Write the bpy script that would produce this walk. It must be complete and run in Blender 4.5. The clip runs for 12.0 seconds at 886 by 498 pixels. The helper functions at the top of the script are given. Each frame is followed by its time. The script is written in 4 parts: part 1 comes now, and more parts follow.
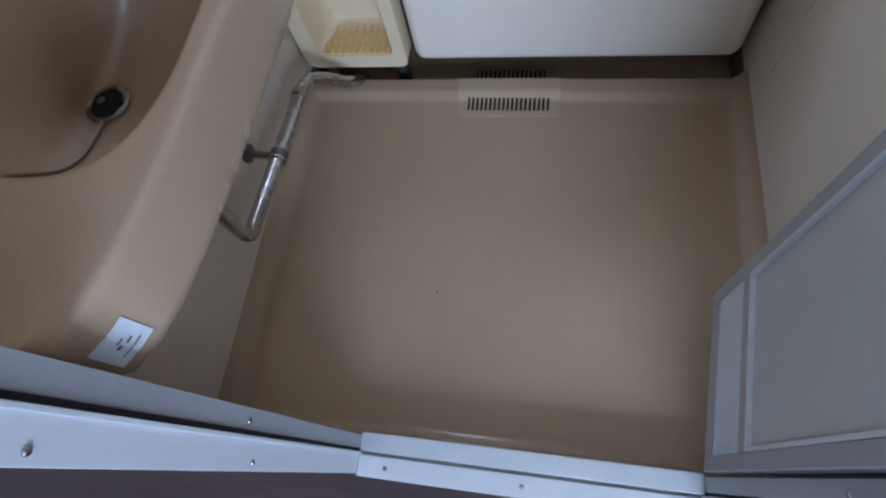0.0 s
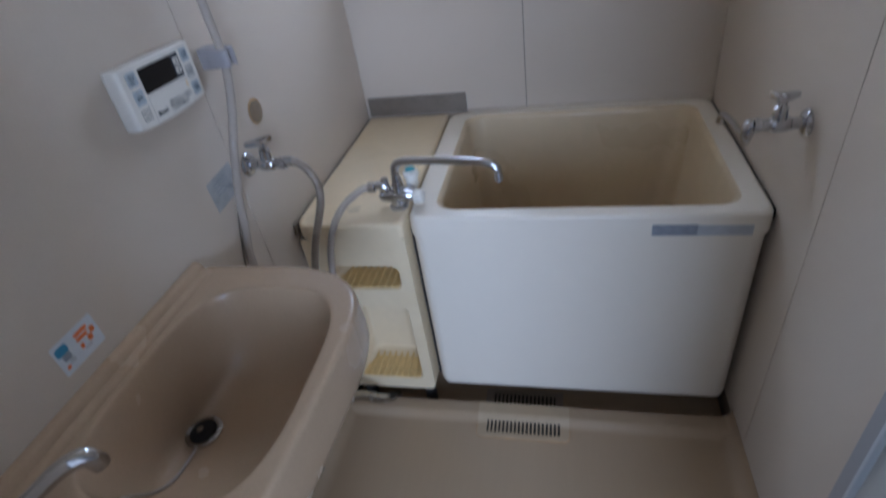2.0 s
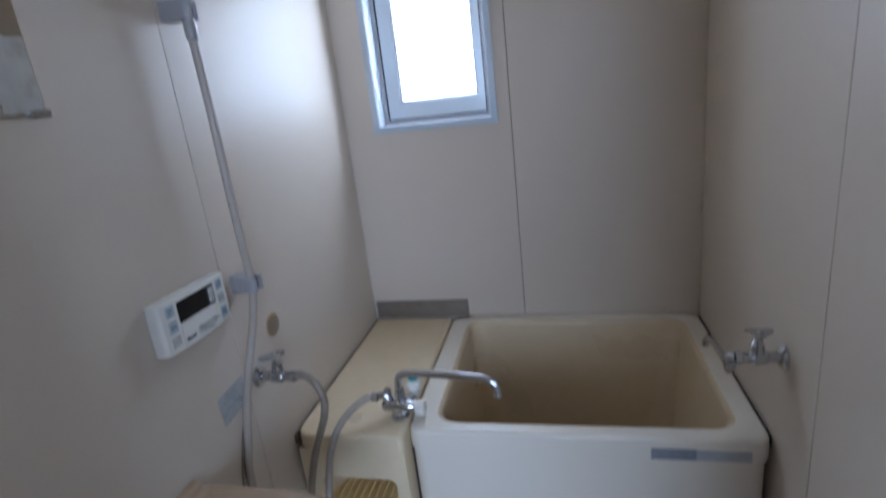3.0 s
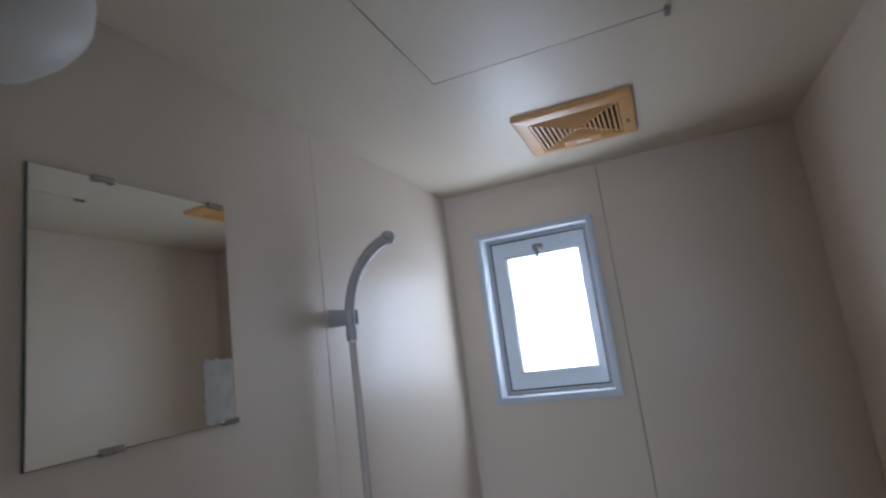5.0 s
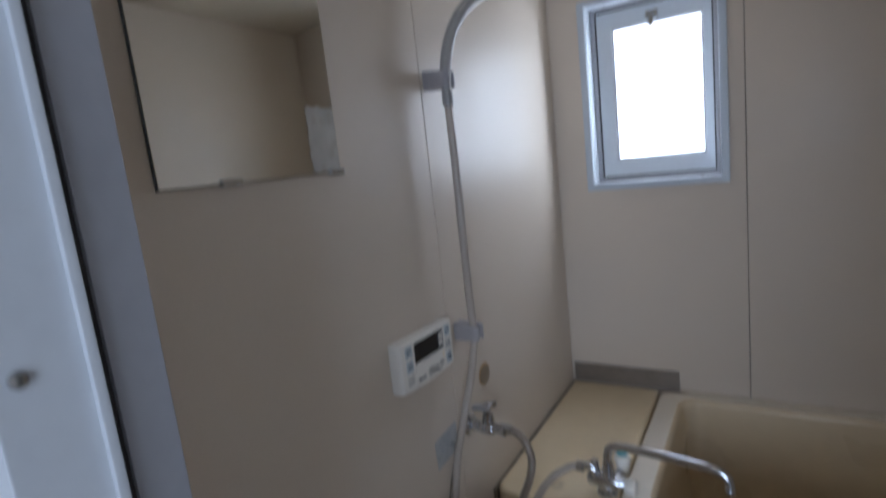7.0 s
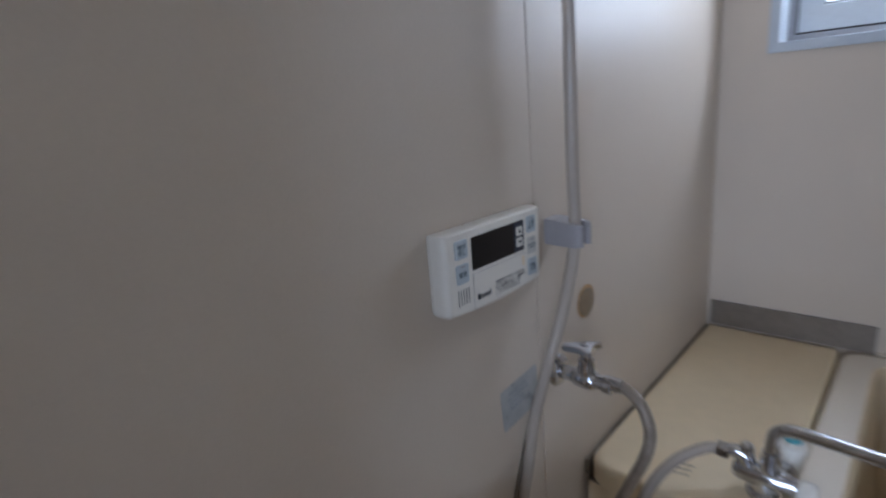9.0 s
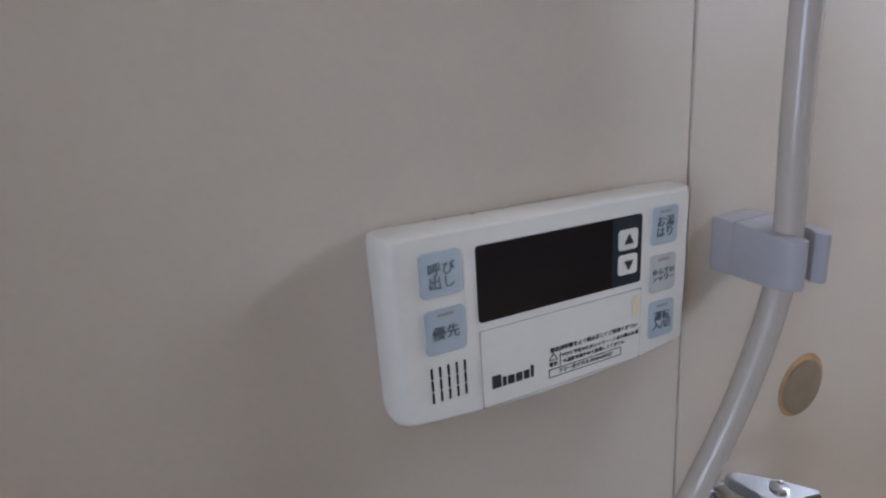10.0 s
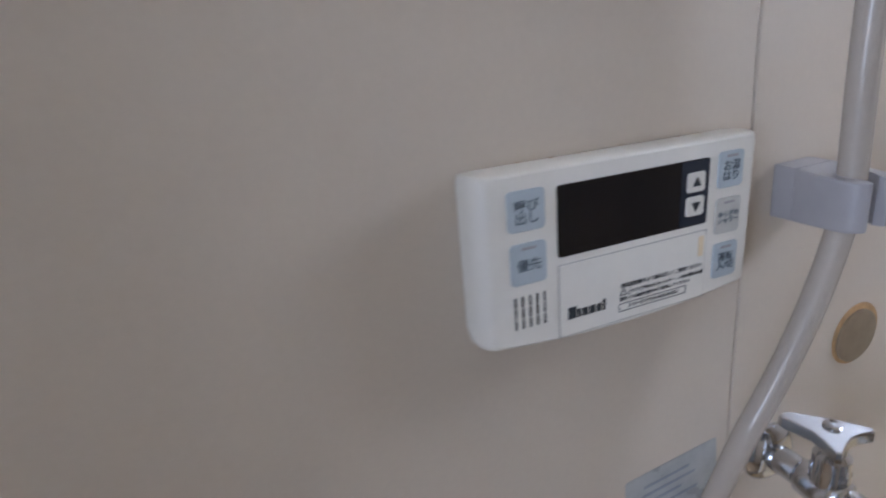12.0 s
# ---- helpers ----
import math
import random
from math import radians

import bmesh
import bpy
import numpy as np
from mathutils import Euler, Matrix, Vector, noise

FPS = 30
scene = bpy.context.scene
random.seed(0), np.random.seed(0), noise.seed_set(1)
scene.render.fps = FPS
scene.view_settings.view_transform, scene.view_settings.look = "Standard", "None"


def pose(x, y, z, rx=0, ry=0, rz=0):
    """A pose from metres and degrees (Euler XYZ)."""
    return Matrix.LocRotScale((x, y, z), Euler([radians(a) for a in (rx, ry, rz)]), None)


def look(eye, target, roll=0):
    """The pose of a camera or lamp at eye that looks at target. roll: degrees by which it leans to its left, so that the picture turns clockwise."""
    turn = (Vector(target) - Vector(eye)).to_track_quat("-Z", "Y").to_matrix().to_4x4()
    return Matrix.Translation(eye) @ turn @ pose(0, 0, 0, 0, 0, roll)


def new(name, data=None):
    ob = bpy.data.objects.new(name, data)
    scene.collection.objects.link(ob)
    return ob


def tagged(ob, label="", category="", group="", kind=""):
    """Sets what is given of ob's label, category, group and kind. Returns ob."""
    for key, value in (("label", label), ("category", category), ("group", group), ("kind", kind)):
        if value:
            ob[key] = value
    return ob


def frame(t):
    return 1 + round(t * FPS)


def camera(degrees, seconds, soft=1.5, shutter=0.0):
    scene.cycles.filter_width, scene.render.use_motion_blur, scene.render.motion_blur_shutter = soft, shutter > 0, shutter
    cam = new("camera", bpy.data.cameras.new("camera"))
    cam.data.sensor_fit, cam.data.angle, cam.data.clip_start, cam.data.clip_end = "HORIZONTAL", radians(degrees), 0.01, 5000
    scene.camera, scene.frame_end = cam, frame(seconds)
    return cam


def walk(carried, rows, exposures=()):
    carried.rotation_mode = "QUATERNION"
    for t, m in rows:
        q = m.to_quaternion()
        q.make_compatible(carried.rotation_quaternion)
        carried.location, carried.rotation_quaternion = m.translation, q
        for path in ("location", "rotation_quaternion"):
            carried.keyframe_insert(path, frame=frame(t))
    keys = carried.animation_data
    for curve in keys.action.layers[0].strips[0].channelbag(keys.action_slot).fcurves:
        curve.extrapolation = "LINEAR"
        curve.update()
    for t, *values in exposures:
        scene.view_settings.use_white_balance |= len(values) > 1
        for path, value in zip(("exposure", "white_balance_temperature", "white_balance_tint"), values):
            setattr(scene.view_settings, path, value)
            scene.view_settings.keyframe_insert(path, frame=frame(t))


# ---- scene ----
cam = camera(79.9, 12.0, soft=2.0, shutter=0.5)
PATH = [
    (0, (0.65, 0.126, 1.116), (0.288, 0.876, -0.703), -20.5),
    (0.5, (0.65, 0.119, 1.144), (0.267, 0.99, -0.615), -18.0),
    (1, (0.655, 0.106, 1.207), (0.236, 1.217, -0.402), -14.5),
    (1.5, (0.649, 0.088, 1.263), (0.222, 1.445, -0.143), -11.4),
    (2, (0.662, 0.073, 1.323), (0.217, 1.641, 0.163), -9.4),
    (2.5, (0.668, 0.068, 1.377), (0.223, 1.803, 0.489), -8.1),
    (3, (0.684, 0.053, 1.439), (0.241, 1.915, 0.859), -6.7),
    (3.5, (0.697, 0.024, 1.486), (0.261, 1.962, 1.257), -5.6),
    (3.7, (0.699, 0.017, 1.5), (0.265, 1.966, 1.392), -5.3),
    (5.3, (0.653, -0.004, 1.544), (-0.181, 1.768, 1.947), -7.5),
    (5.5, (0.651, -0.005, 1.544), (-0.258, 1.726, 1.965), -7.2),
    (6, (0.64, -0.004, 1.542), (-0.354, 1.696, 1.889), -6.4),
    (6.5, (0.608, 0.007, 1.513), (-0.417, 1.724, 1.559), -5.8),
    (7, (0.582, 0.024, 1.461), (-0.454, 1.705, 1.14), -6.4),
    (7.2, (0.568, 0.035, 1.441), (-0.457, 1.687, 0.97), -6.5),
    (8.8, (0.431, 0.272, 1.302), (-0.804, 1.744, 0.748), -5.9),
    (9, (0.397, 0.352, 1.288), (-0.935, 1.741, 0.742), -5.4),
    (9.5, (0.292, 0.588, 1.24), (-1.329, 1.608, 0.666), -4.7),
    (10, (0.234, 0.676, 1.206), (-1.519, 1.454, 0.638), -5.2),
    (10.5, (0.226, 0.702, 1.191), (-1.544, 1.401, 0.574), -5.4),
    (11, (0.223, 0.703, 1.191), (-1.546, 1.384, 0.554), -5.9),
    (11.5, (0.23, 0.696, 1.192), (-1.541, 1.366, 0.549), -6.0),
    (12, (0.248, 0.638, 1.199), (-1.526, 1.296, 0.55), -6.6),
]
EXPOSURES = [(0, -0.08, 5850, 14), (1.0, -0.1, 5850, 14), (1.5, -0.25, 5750, 14), (2.0, -0.28, 5750, 14), (2.5, -0.28, 5750, 13), (3.0, -0.48, 5750, 12), (3.5, -0.72, 5800, 12), (5.3, -0.98, 6300, 13), (6.5, -0.95, 6400, 13), (7.2, -0.85, 6350, 13), (8.8, -0.65, 6200, 14), (9.5, -0.35, 6250, 15), (10, -0.08, 6350, 16), (10.5, 0.0, 6350, 17), (12, 0.02, 6350, 16)]
walk(cam, [(t, look(eye, target, roll)) for t, eye, target, roll in PATH], EXPOSURES)

# ---- light ----
world = bpy.data.worlds.new("world")
scene.world = world
world.use_nodes = True
wn = world.node_tree
sky = wn.nodes.new("ShaderNodeTexSky")
sky.sky_type = "NISHITA"
sky.sun_disc = False
sky.sun_elevation = radians(40)
sky.sun_rotation = radians(200)
wn.links.new(sky.outputs[0], wn.nodes["Background"].inputs[0])
wn.nodes["Background"].inputs[1].default_value = 0.1
sun = new("sun", bpy.data.lights.new("sun", "SUN"))
sun.data.energy, sun.data.angle, sun.data.color = 1.0, radians(10), (1.0, 0.96, 0.9)
sun.matrix_world = look((0, -8, 8), (0, 0, 0))


def area_lamp(name, m, sx, sy, watts, colour):
    """Daylight standing in a window's opening."""
    lamp = new(name, bpy.data.lights.new(name, "AREA"))
    lamp.data.shape, lamp.data.size, lamp.data.size_y = "RECTANGLE", sx, sy
    lamp.data.energy, lamp.data.color = watts, colour
    lamp.matrix_world = m
    return lamp


WINDOW_W, EAST_W, WEST_W = 8.6, 60.0, 21.0
area_lamp("window_daylight", look((0.3125, 1.86, 1.604), (0.3125, 0.9, 1.604)), 0.36, 0.50, WINDOW_W, (0.70, 0.825, 1.0))
# Doorway light from two unseen windows, placed and sized to suit the shading.
area_lamp("dressing_room_daylight", look((1.26, -1.75, 1.25), (0.95, 0.0, 1.0)), 1.10, 1.2, EAST_W, (0.61, 0.765, 1.0))
area_lamp("dressing_room_daylight", look((-1.40, -1.75, 1.45), (-0.6, 0.0, 1.1)), 0.56, 0.8, WEST_W, (0.61, 0.765, 1.0))

# ---- materials ----


def mat(name, colour, rough=0.4, metal=0.0, vary=0.06, grain=60.0, blotch=4.0, bump=0.02, stretch=(1, 1, 1), spec=0.5,
        coat=0.0, through_light=0.0, second=None, amount=0.0, ior=1.45, gloss=0.15):
    """A surface with colour at two scales, uneven gloss and fine relief; lengths in metres."""
    m = bpy.data.materials.new(name)
    m.use_nodes = True
    nt = m.node_tree
    b = nt.nodes["Principled BSDF"]
    tc = nt.nodes.new("ShaderNodeTexCoord")
    mp = nt.nodes.new("ShaderNodeMapping")
    mp.inputs["Scale"].default_value = stretch
    nt.links.new(tc.outputs["Object"], mp.inputs[0])

    def noise_node(scale, detail):
        n = nt.nodes.new("ShaderNodeTexNoise")
        n.inputs["Scale"].default_value, n.inputs["Detail"].default_value = scale, detail
        nt.links.new(mp.outputs[0], n.inputs[0])
        return n

    fine, broad = noise_node(grain, 4), noise_node(blotch, 3)
    add = nt.nodes.new("ShaderNodeMath")
    add.operation = "ADD"
    nt.links.new(fine.outputs[0], add.inputs[0])
    nt.links.new(broad.outputs[0], add.inputs[1])
    ramp = nt.nodes.new("ShaderNodeMapRange")
    ramp.inputs[1].default_value, ramp.inputs[2].default_value = 0.7, 1.3
    ramp.inputs[3].default_value, ramp.inputs[4].default_value = 1 - vary, 1 + vary
    nt.links.new(add.outputs[0], ramp.inputs[0])
    mul = nt.nodes.new("ShaderNodeMix")
    mul.data_type, mul.blend_type = "RGBA", "MULTIPLY"
    mul.inputs[0].default_value = 1.0
    mul.inputs[6].default_value = (*colour, 1)
    nt.links.new(ramp.outputs[0], mul.inputs[7])
    out = mul.outputs[2]
    if second:
        stain = noise_node(blotch * 2.3, 6)
        cut = nt.nodes.new("ShaderNodeMapRange")
        cut.inputs[1].default_value, cut.inputs[2].default_value = 0.5, 0.72
        cut.inputs[3].default_value, cut.inputs[4].default_value = 0.0, amount
        nt.links.new(stain.outputs[0], cut.inputs[0])
        mix = nt.nodes.new("ShaderNodeMix")
        mix.data_type = "RGBA"
        nt.links.new(cut.outputs[0], mix.inputs[0])
        nt.links.new(out, mix.inputs[6])
        mix.inputs[7].default_value = (*second, 1)
        out = mix.outputs[2]
    nt.links.new(out, b.inputs["Base Color"])
    gl = nt.nodes.new("ShaderNodeMapRange")
    gl.inputs[1].default_value, gl.inputs[2].default_value = 0.3, 0.7
    gl.inputs[3].default_value, gl.inputs[4].default_value = max(0.02, rough * (1 - gloss)), min(1, rough * (1 + gloss))
    nt.links.new(broad.outputs[0], gl.inputs[0])
    nt.links.new(gl.outputs[0], b.inputs["Roughness"])
    b.inputs["Metallic"].default_value = metal
    b.inputs["Specular IOR Level"].default_value = spec
    b.inputs["Coat Weight"].default_value = coat
    b.inputs["Coat Roughness"].default_value = 0.08
    b.inputs["Transmission Weight"].default_value = through_light
    b.inputs["IOR"].default_value = ior
    if bump:
        bp = nt.nodes.new("ShaderNodeBump")
        bp.inputs["Strength"].default_value, bp.inputs["Distance"].default_value = bump, 0.002
        nt.links.new(fine.outputs[0], bp.inputs["Height"])
        nt.links.new(bp.outputs[0], b.inputs["Normal"])
    return m


M_WALL = mat("wall_panel_beige", (0.63, 0.54, 0.445), 0.42, vary=0.02, grain=240, blotch=2.5, bump=0.05, spec=0.36)
M_CEIL = mat("ceiling_panel_cream", (0.65, 0.565, 0.45), 0.5, vary=0.02, grain=200, blotch=2.0, bump=0.03)
M_JOINT = mat("joint_sealant", (0.20, 0.165, 0.125), 0.7, vary=0.2, grain=90)
M_FLOOR = mat("floor_pan_tan", (0.43, 0.313, 0.203), 0.2, vary=0.016, grain=9, blotch=1.6, bump=0.035, stretch=(38, 1.6, 1))
M_BASIN = mat("basin_beige_enamel", (0.445, 0.318, 0.208), 0.25, vary=0.05, grain=260, blotch=7, bump=0.01, coat=0.12)
M_TUBIN = mat("tub_inner_cream", (0.68, 0.545, 0.365), 0.3, vary=0.03, grain=30, blotch=3, bump=0.01, second=(0.64, 0.50, 0.33), amount=0.4)
M_TUBOUT = mat("tub_apron_white", (0.87, 0.80, 0.69), 0.3, vary=0.008, grain=30, blotch=3, bump=0.004, gloss=0.04)
M_COUNTER = mat("counter_cream_plastic", (0.82, 0.675, 0.46), 0.38, vary=0.03, grain=40, blotch=4, second=(0.70, 0.55, 0.33), amount=0.25)
M_AMBER = mat("shelf_yellowed", (0.78, 0.56, 0.25), 0.4, vary=0.12, grain=50, blotch=9)
M_CHROME = mat("chrome", (0.58, 0.59, 0.62), 0.1, 1.0, vary=0.04, grain=80, blotch=30, bump=0.01)
M_PIPE = mat("chrome_worn", (0.46, 0.45, 0.44), 0.26, 1.0, vary=0.15, grain=80, blotch=25, bump=0.05)
M_HOSE = mat("braided_hose", (0.34, 0.285, 0.235), 0.4, 0.5, vary=0.2, grain=300, blotch=40, bump=0.15)
M_ALU = mat("aluminium_frame", (0.62, 0.66, 0.69), 0.38, 0.35, vary=0.04, grain=90, blotch=12)
# Trim toned down and reveal paler: the window's light is put into both colours.
M_TRIM = mat("window_trim_shaded", (0.50, 0.55, 0.60), 0.42, 0.1, vary=0.03, grain=90, blotch=12)
M_REVEAL_LIT = mat("window_reveal_lit", (0.78, 0.82, 0.86), 0.4, 0.05, vary=0.03, grain=90, blotch=12)
M_ALU_GREY = mat("aluminium_grey", (0.37, 0.37, 0.39), 0.42, 0.3, vary=0.04, grain=90, blotch=12)
M_WHITEFRAME = mat("door_frame_white", (0.58, 0.60, 0.62), 0.35, vary=0.03, grain=90, blotch=9)
M_RUBBER = mat("dark_gasket", (0.035, 0.03, 0.028), 0.75, vary=0.25, grain=200)
# Near-black colour that paints the shade inside slots and holes.
M_DARK = mat("hole_shade_black", (0.012, 0.011, 0.010), 0.8, vary=0.2)
M_MIRROR = mat("mirror_silver", (0.86, 0.88, 0.86), 0.015, 1.0, vary=0.0, bump=0)
M_MIRROREDGE = mat("mirror_edge", (0.05, 0.06, 0.06), 0.4, vary=0.2)
M_FROST = mat("door_pane_resin", (0.42, 0.42, 0.40), 0.5, vary=0.03, grain=150, blotch=3, bump=0.2)
M_GLASS = mat("frosted_glass", (0.95, 0.97, 0.98), 0.6, vary=0.0, bump=0, through_light=1.0)
M_WHITE = mat("white_plastic", (0.80, 0.765, 0.695), 0.32, vary=0.02, grain=150, blotch=8, second=(0.62, 0.57, 0.48), amount=0.12)
M_BLACK = mat("display_black", (0.010, 0.009, 0.010), 0.16, vary=0.0, bump=0)
M_NAVY = mat("display_navy", (0.020, 0.026, 0.040), 0.3, vary=0.0, bump=0)
M_BUTTON = mat("button_blue_grey", (0.46, 0.52, 0.55), 0.45, vary=0.05, grain=120, blotch=20)
M_BUTTON2 = mat("button_grey", (0.55, 0.54, 0.50), 0.45, vary=0.05, grain=120, blotch=20)
M_INK = mat("print_dark", (0.03, 0.035, 0.04), 0.6, vary=0.1)
M_KEYINK = mat("key_print_grey", (0.12, 0.145, 0.17), 0.6, vary=0.1)
M_SEAM = mat("case_seam", (0.42, 0.40, 0.37), 0.6, vary=0.1)
M_GREYPL = mat("grey_plastic", (0.36, 0.34, 0.345), 0.33, vary=0.03, grain=120, blotch=10)
M_SHOWER = mat("shower_grey_plastic", (0.37, 0.36, 0.345), 0.3, vary=0.03, grain=120, blotch=10)
M_HOSEW = mat("shower_hose_cream", (0.45, 0.39, 0.335), 0.24, vary=0.03, grain=120, blotch=10)
M_VENT = mat("vent_aged_orange", (0.66, 0.36, 0.14), 0.38, vary=0.06, grain=60, blotch=9, second=(0.50, 0.26, 0.09), amount=0.4)
M_OPAL = mat("opal_glass", (0.62, 0.61, 0.58), 0.42, vary=0.01, bump=0)
M_STEEL = mat("stainless_strip", (0.25, 0.212, 0.178), 0.42, 0.4, vary=0.12, grain=60, blotch=14)
M_CAP = mat("plug_tan", (0.27, 0.20, 0.13), 0.5, vary=0.12, grain=80, blotch=25)
M_RUST = mat("rust_ring", (0.50, 0.30, 0.14), 0.6, vary=0.25, grain=90, blotch=40)
M_PAPER = mat("sticker_white", (0.66, 0.69, 0.72), 0.45, vary=0.04, grain=90, blotch=30)
M_ORANGE = mat("print_orange", (0.80, 0.20, 0.05), 0.5, vary=0.1)
M_BLUE = mat("print_blue", (0.05, 0.25, 0.42), 0.5, vary=0.1)
M_LABELBLUE = mat("label_blue_grey", (0.28, 0.30, 0.34), 0.45, vary=0.12, grain=60, blotch=30)
M_LABELFADE = mat("label_faded_grey", (0.50, 0.52, 0.54), 0.45, vary=0.08, grain=60, blotch=30)
M_FADED = mat("print_faded", (0.40, 0.33, 0.24), 0.5, vary=0.2, grain=120, blotch=60)
M_TAPE = mat("sticker_translucent", (0.40, 0.405, 0.40), 0.3, vary=0.10, grain=60, blotch=30)
M_RESIDUE = mat("lime_residue", (0.47, 0.445, 0.40), 0.7, vary=0.08, grain=40, blotch=18, second=(0.34, 0.28, 0.21), amount=0.7)
M_OUTFLOOR = mat("dark_vinyl_floor", (0.055, 0.035, 0.035), 0.35, vary=0.2, grain=12, blotch=2, stretch=(1, 12, 1))
M_PLASTER = mat("dressing_room_paper", (0.68, 0.65, 0.61), 0.8, vary=0.04, grain=120, blotch=3, bump=0.1)
M_DRAIN = mat("drain_cover_beige", (0.46, 0.345, 0.222), 0.4, vary=0.04, grain=40, blotch=10)
M_GRATE = mat("under_tub_grate", (0.27, 0.22, 0.17), 0.5, vary=0.15)
M_OXIDE = mat("oxidised_metal", (0.17, 0.16, 0.15), 0.38, 0.85, vary=0.3, grain=90, blotch=30, bump=0.08)
M_TEAL = mat("teal_cap", (0.04, 0.32, 0.36), 0.35, vary=0.05)

# ---- mesh helpers ----


def part(name, bm, material, parent=None, label="", smooth=35):
    """Links a bmesh as one mesh object, under a thing or a part if given."""
    bmesh.ops.recalc_face_normals(bm, faces=bm.faces)
    me = bpy.data.meshes.new(name)
    bm.to_mesh(me)
    bm.free()
    if smooth:
        me.set_sharp_from_angle(angle=radians(smooth))
    me.materials.append(material)
    ob = new(name, me)
    areas = [f.area for f in me.polygons]
    if smooth and max(areas) > 30 * min(areas) and len(areas) < 600:
        wm = ob.modifiers.new("flat_faces", "WEIGHTED_NORMAL")
        wm.weight, wm.keep_sharp = 100, True
    if parent:
        ob.parent = parent
    if label:
        ob["label"] = label
    return ob


def shared(name, me, parent, m):
    """A piece on a mesh that others use too."""
    ob = new(name, me)
    ob.parent = parent
    ob.matrix_basis = m
    return ob


def thing(name, label, category, group="", kind="", at=(0, 0, 0)):
    ob = new(name)
    ob.empty_display_size = 0.02
    return tagged(ob, label, category, group, kind)


def rbox(x0, x1, y0, y1, z0, z1, r=0.0, seg=2, bm=None):
    """A box with rounded edges."""
    b = bmesh.new()
    bmesh.ops.create_cube(b, size=1, matrix=Matrix.Translation(((x0 + x1) / 2, (y0 + y1) / 2, (z0 + z1) / 2)) @ Matrix.Diagonal((x1 - x0, y1 - y0, z1 - z0, 1)))
    if r > 0:
        bmesh.ops.bevel(b, geom=b.edges[:], offset=r, segments=seg, profile=0.5, affect="EDGES")
    return join(bm, b)


def join(bm, b):
    if bm is None:
        return b
    me = bpy.data.meshes.new("tmp")
    b.to_mesh(me)
    b.free()
    bm.from_mesh(me)
    bpy.data.meshes.remove(me)
    return bm


def loft(rings, cap0=True, cap1=True, closed=True, bm=None):
    """Skins a row of rings with equally many points."""
    b = bmesh.new()
    vs = [[b.verts.new(p) for p in ring] for ring in rings]
    n = len(vs[0])
    for a, c in zip(vs, vs[1:]):
        for i in range(n if closed else n - 1):
            j = (i + 1) % n
            b.faces.new((a[i], a[j], c[j], c[i])).smooth = True
    if cap0:
        b.faces.new(vs[0][::-1])
    if cap1:
        b.faces.new(vs[-1])
    return join(bm, b)


def spline_line(points, steps=8):
    """A smooth line through the points."""
    p = [Vector(q) for q in points]
    p = [2 * p[0] - p[1]] + p + [2 * p[-1] - p[-2]]
    out = []
    for i in range(1, len(p) - 2):
        for s in range(steps):
            t = s / steps
            a, b, c, d = p[i - 1], p[i], p[i + 1], p[i + 2]
            out.append(0.5 * (2 * b + (c - a) * t + (2 * a - 5 * b + 4 * c - d) * t * t + (3 * b - a - 3 * c + d) * t ** 3))
    return out + [p[-2]]


def tube(points, r, n=14, steps=8, bm=None, smooth=True, rib=0.0, flat=1.0):
    """A round pipe along a line; r is one radius or one for each given point; rib makes it a wound hose."""
    line = spline_line(points, steps) if smooth else [Vector(q) for q in points]
    radii = [r] * len(points) if not hasattr(r, "__len__") else list(r)
    rings, side = [], None
    for i, q in enumerate(line):
        d = (line[min(i + 1, len(line) - 1)] - line[max(i - 1, 0)]).normalized()
        if side is None:
            side = d.orthogonal().normalized()
        side = (side - d * side.dot(d)).normalized()
        up = d.cross(side)
        f = i / (len(line) - 1) * (len(radii) - 1)
        k = min(int(f), len(radii) - 2)
        rr = radii[k] + (radii[k + 1] - radii[k]) * (f - k)
        rr *= 1 + (rib if i % 2 else 0)
        rings.append([q + rr * (math.cos(a) * side + flat * math.sin(a) * up) for a in np.linspace(0, 2 * math.pi, n, endpoint=False)])
    return loft(rings, bm=bm)


def lathe(profile, m=None, n=28, bm=None):
    """Turns (radius, height) round z, then moves it by m."""
    b = bmesh.new()
    vs = []
    for r, h in profile:
        vs.append([b.verts.new((r * math.cos(a), r * math.sin(a), h)) for a in np.linspace(0, 2 * math.pi, n, endpoint=False)] if r > 1e-6 else [b.verts.new((0, 0, h))])
    for a, c in zip(vs, vs[1:]):
        for i in range(n):
            j = (i + 1) % n
            q = [a[i % len(a)], a[j % len(a)], c[j % len(c)], c[i % len(c)]]
            q = list(dict.fromkeys(q))
            if len(q) > 2:
                b.faces.new(q).smooth = True
    for ring in (vs[0], vs[-1]):
        if len(ring) > 2:
            b.faces.new(ring)
    if m is not None:
        bmesh.ops.transform(b, matrix=m, verts=b.verts)
    return join(bm, b)


def axis_x(x, y, z):
    """Lathe axis along +x from a point."""
    return Matrix.Translation((x, y, z)) @ Matrix.Rotation(radians(90), 4, "Y")



def rrect(a0, a1, b0, b1, r, n=5):
    """A rounded rectangle as (a, b) pairs; r is one radius or four."""
    rs = [r] * 4 if not hasattr(r, "__len__") else r
    out = []
    for (ca, cb, s), rr in zip(((a1, b1, 0), (a0, b1, 90), (a0, b0, 180), (a1, b0, 270)), rs):
        oa, ob_ = (ca - rr if ca == a1 else ca + rr), (cb - rr if cb == b1 else cb + rr)
        for k in range(n + 1):
            a = radians(s + 90 * k / n)
            out.append((oa + rr * math.cos(a), ob_ + rr * math.sin(a)))
    return out


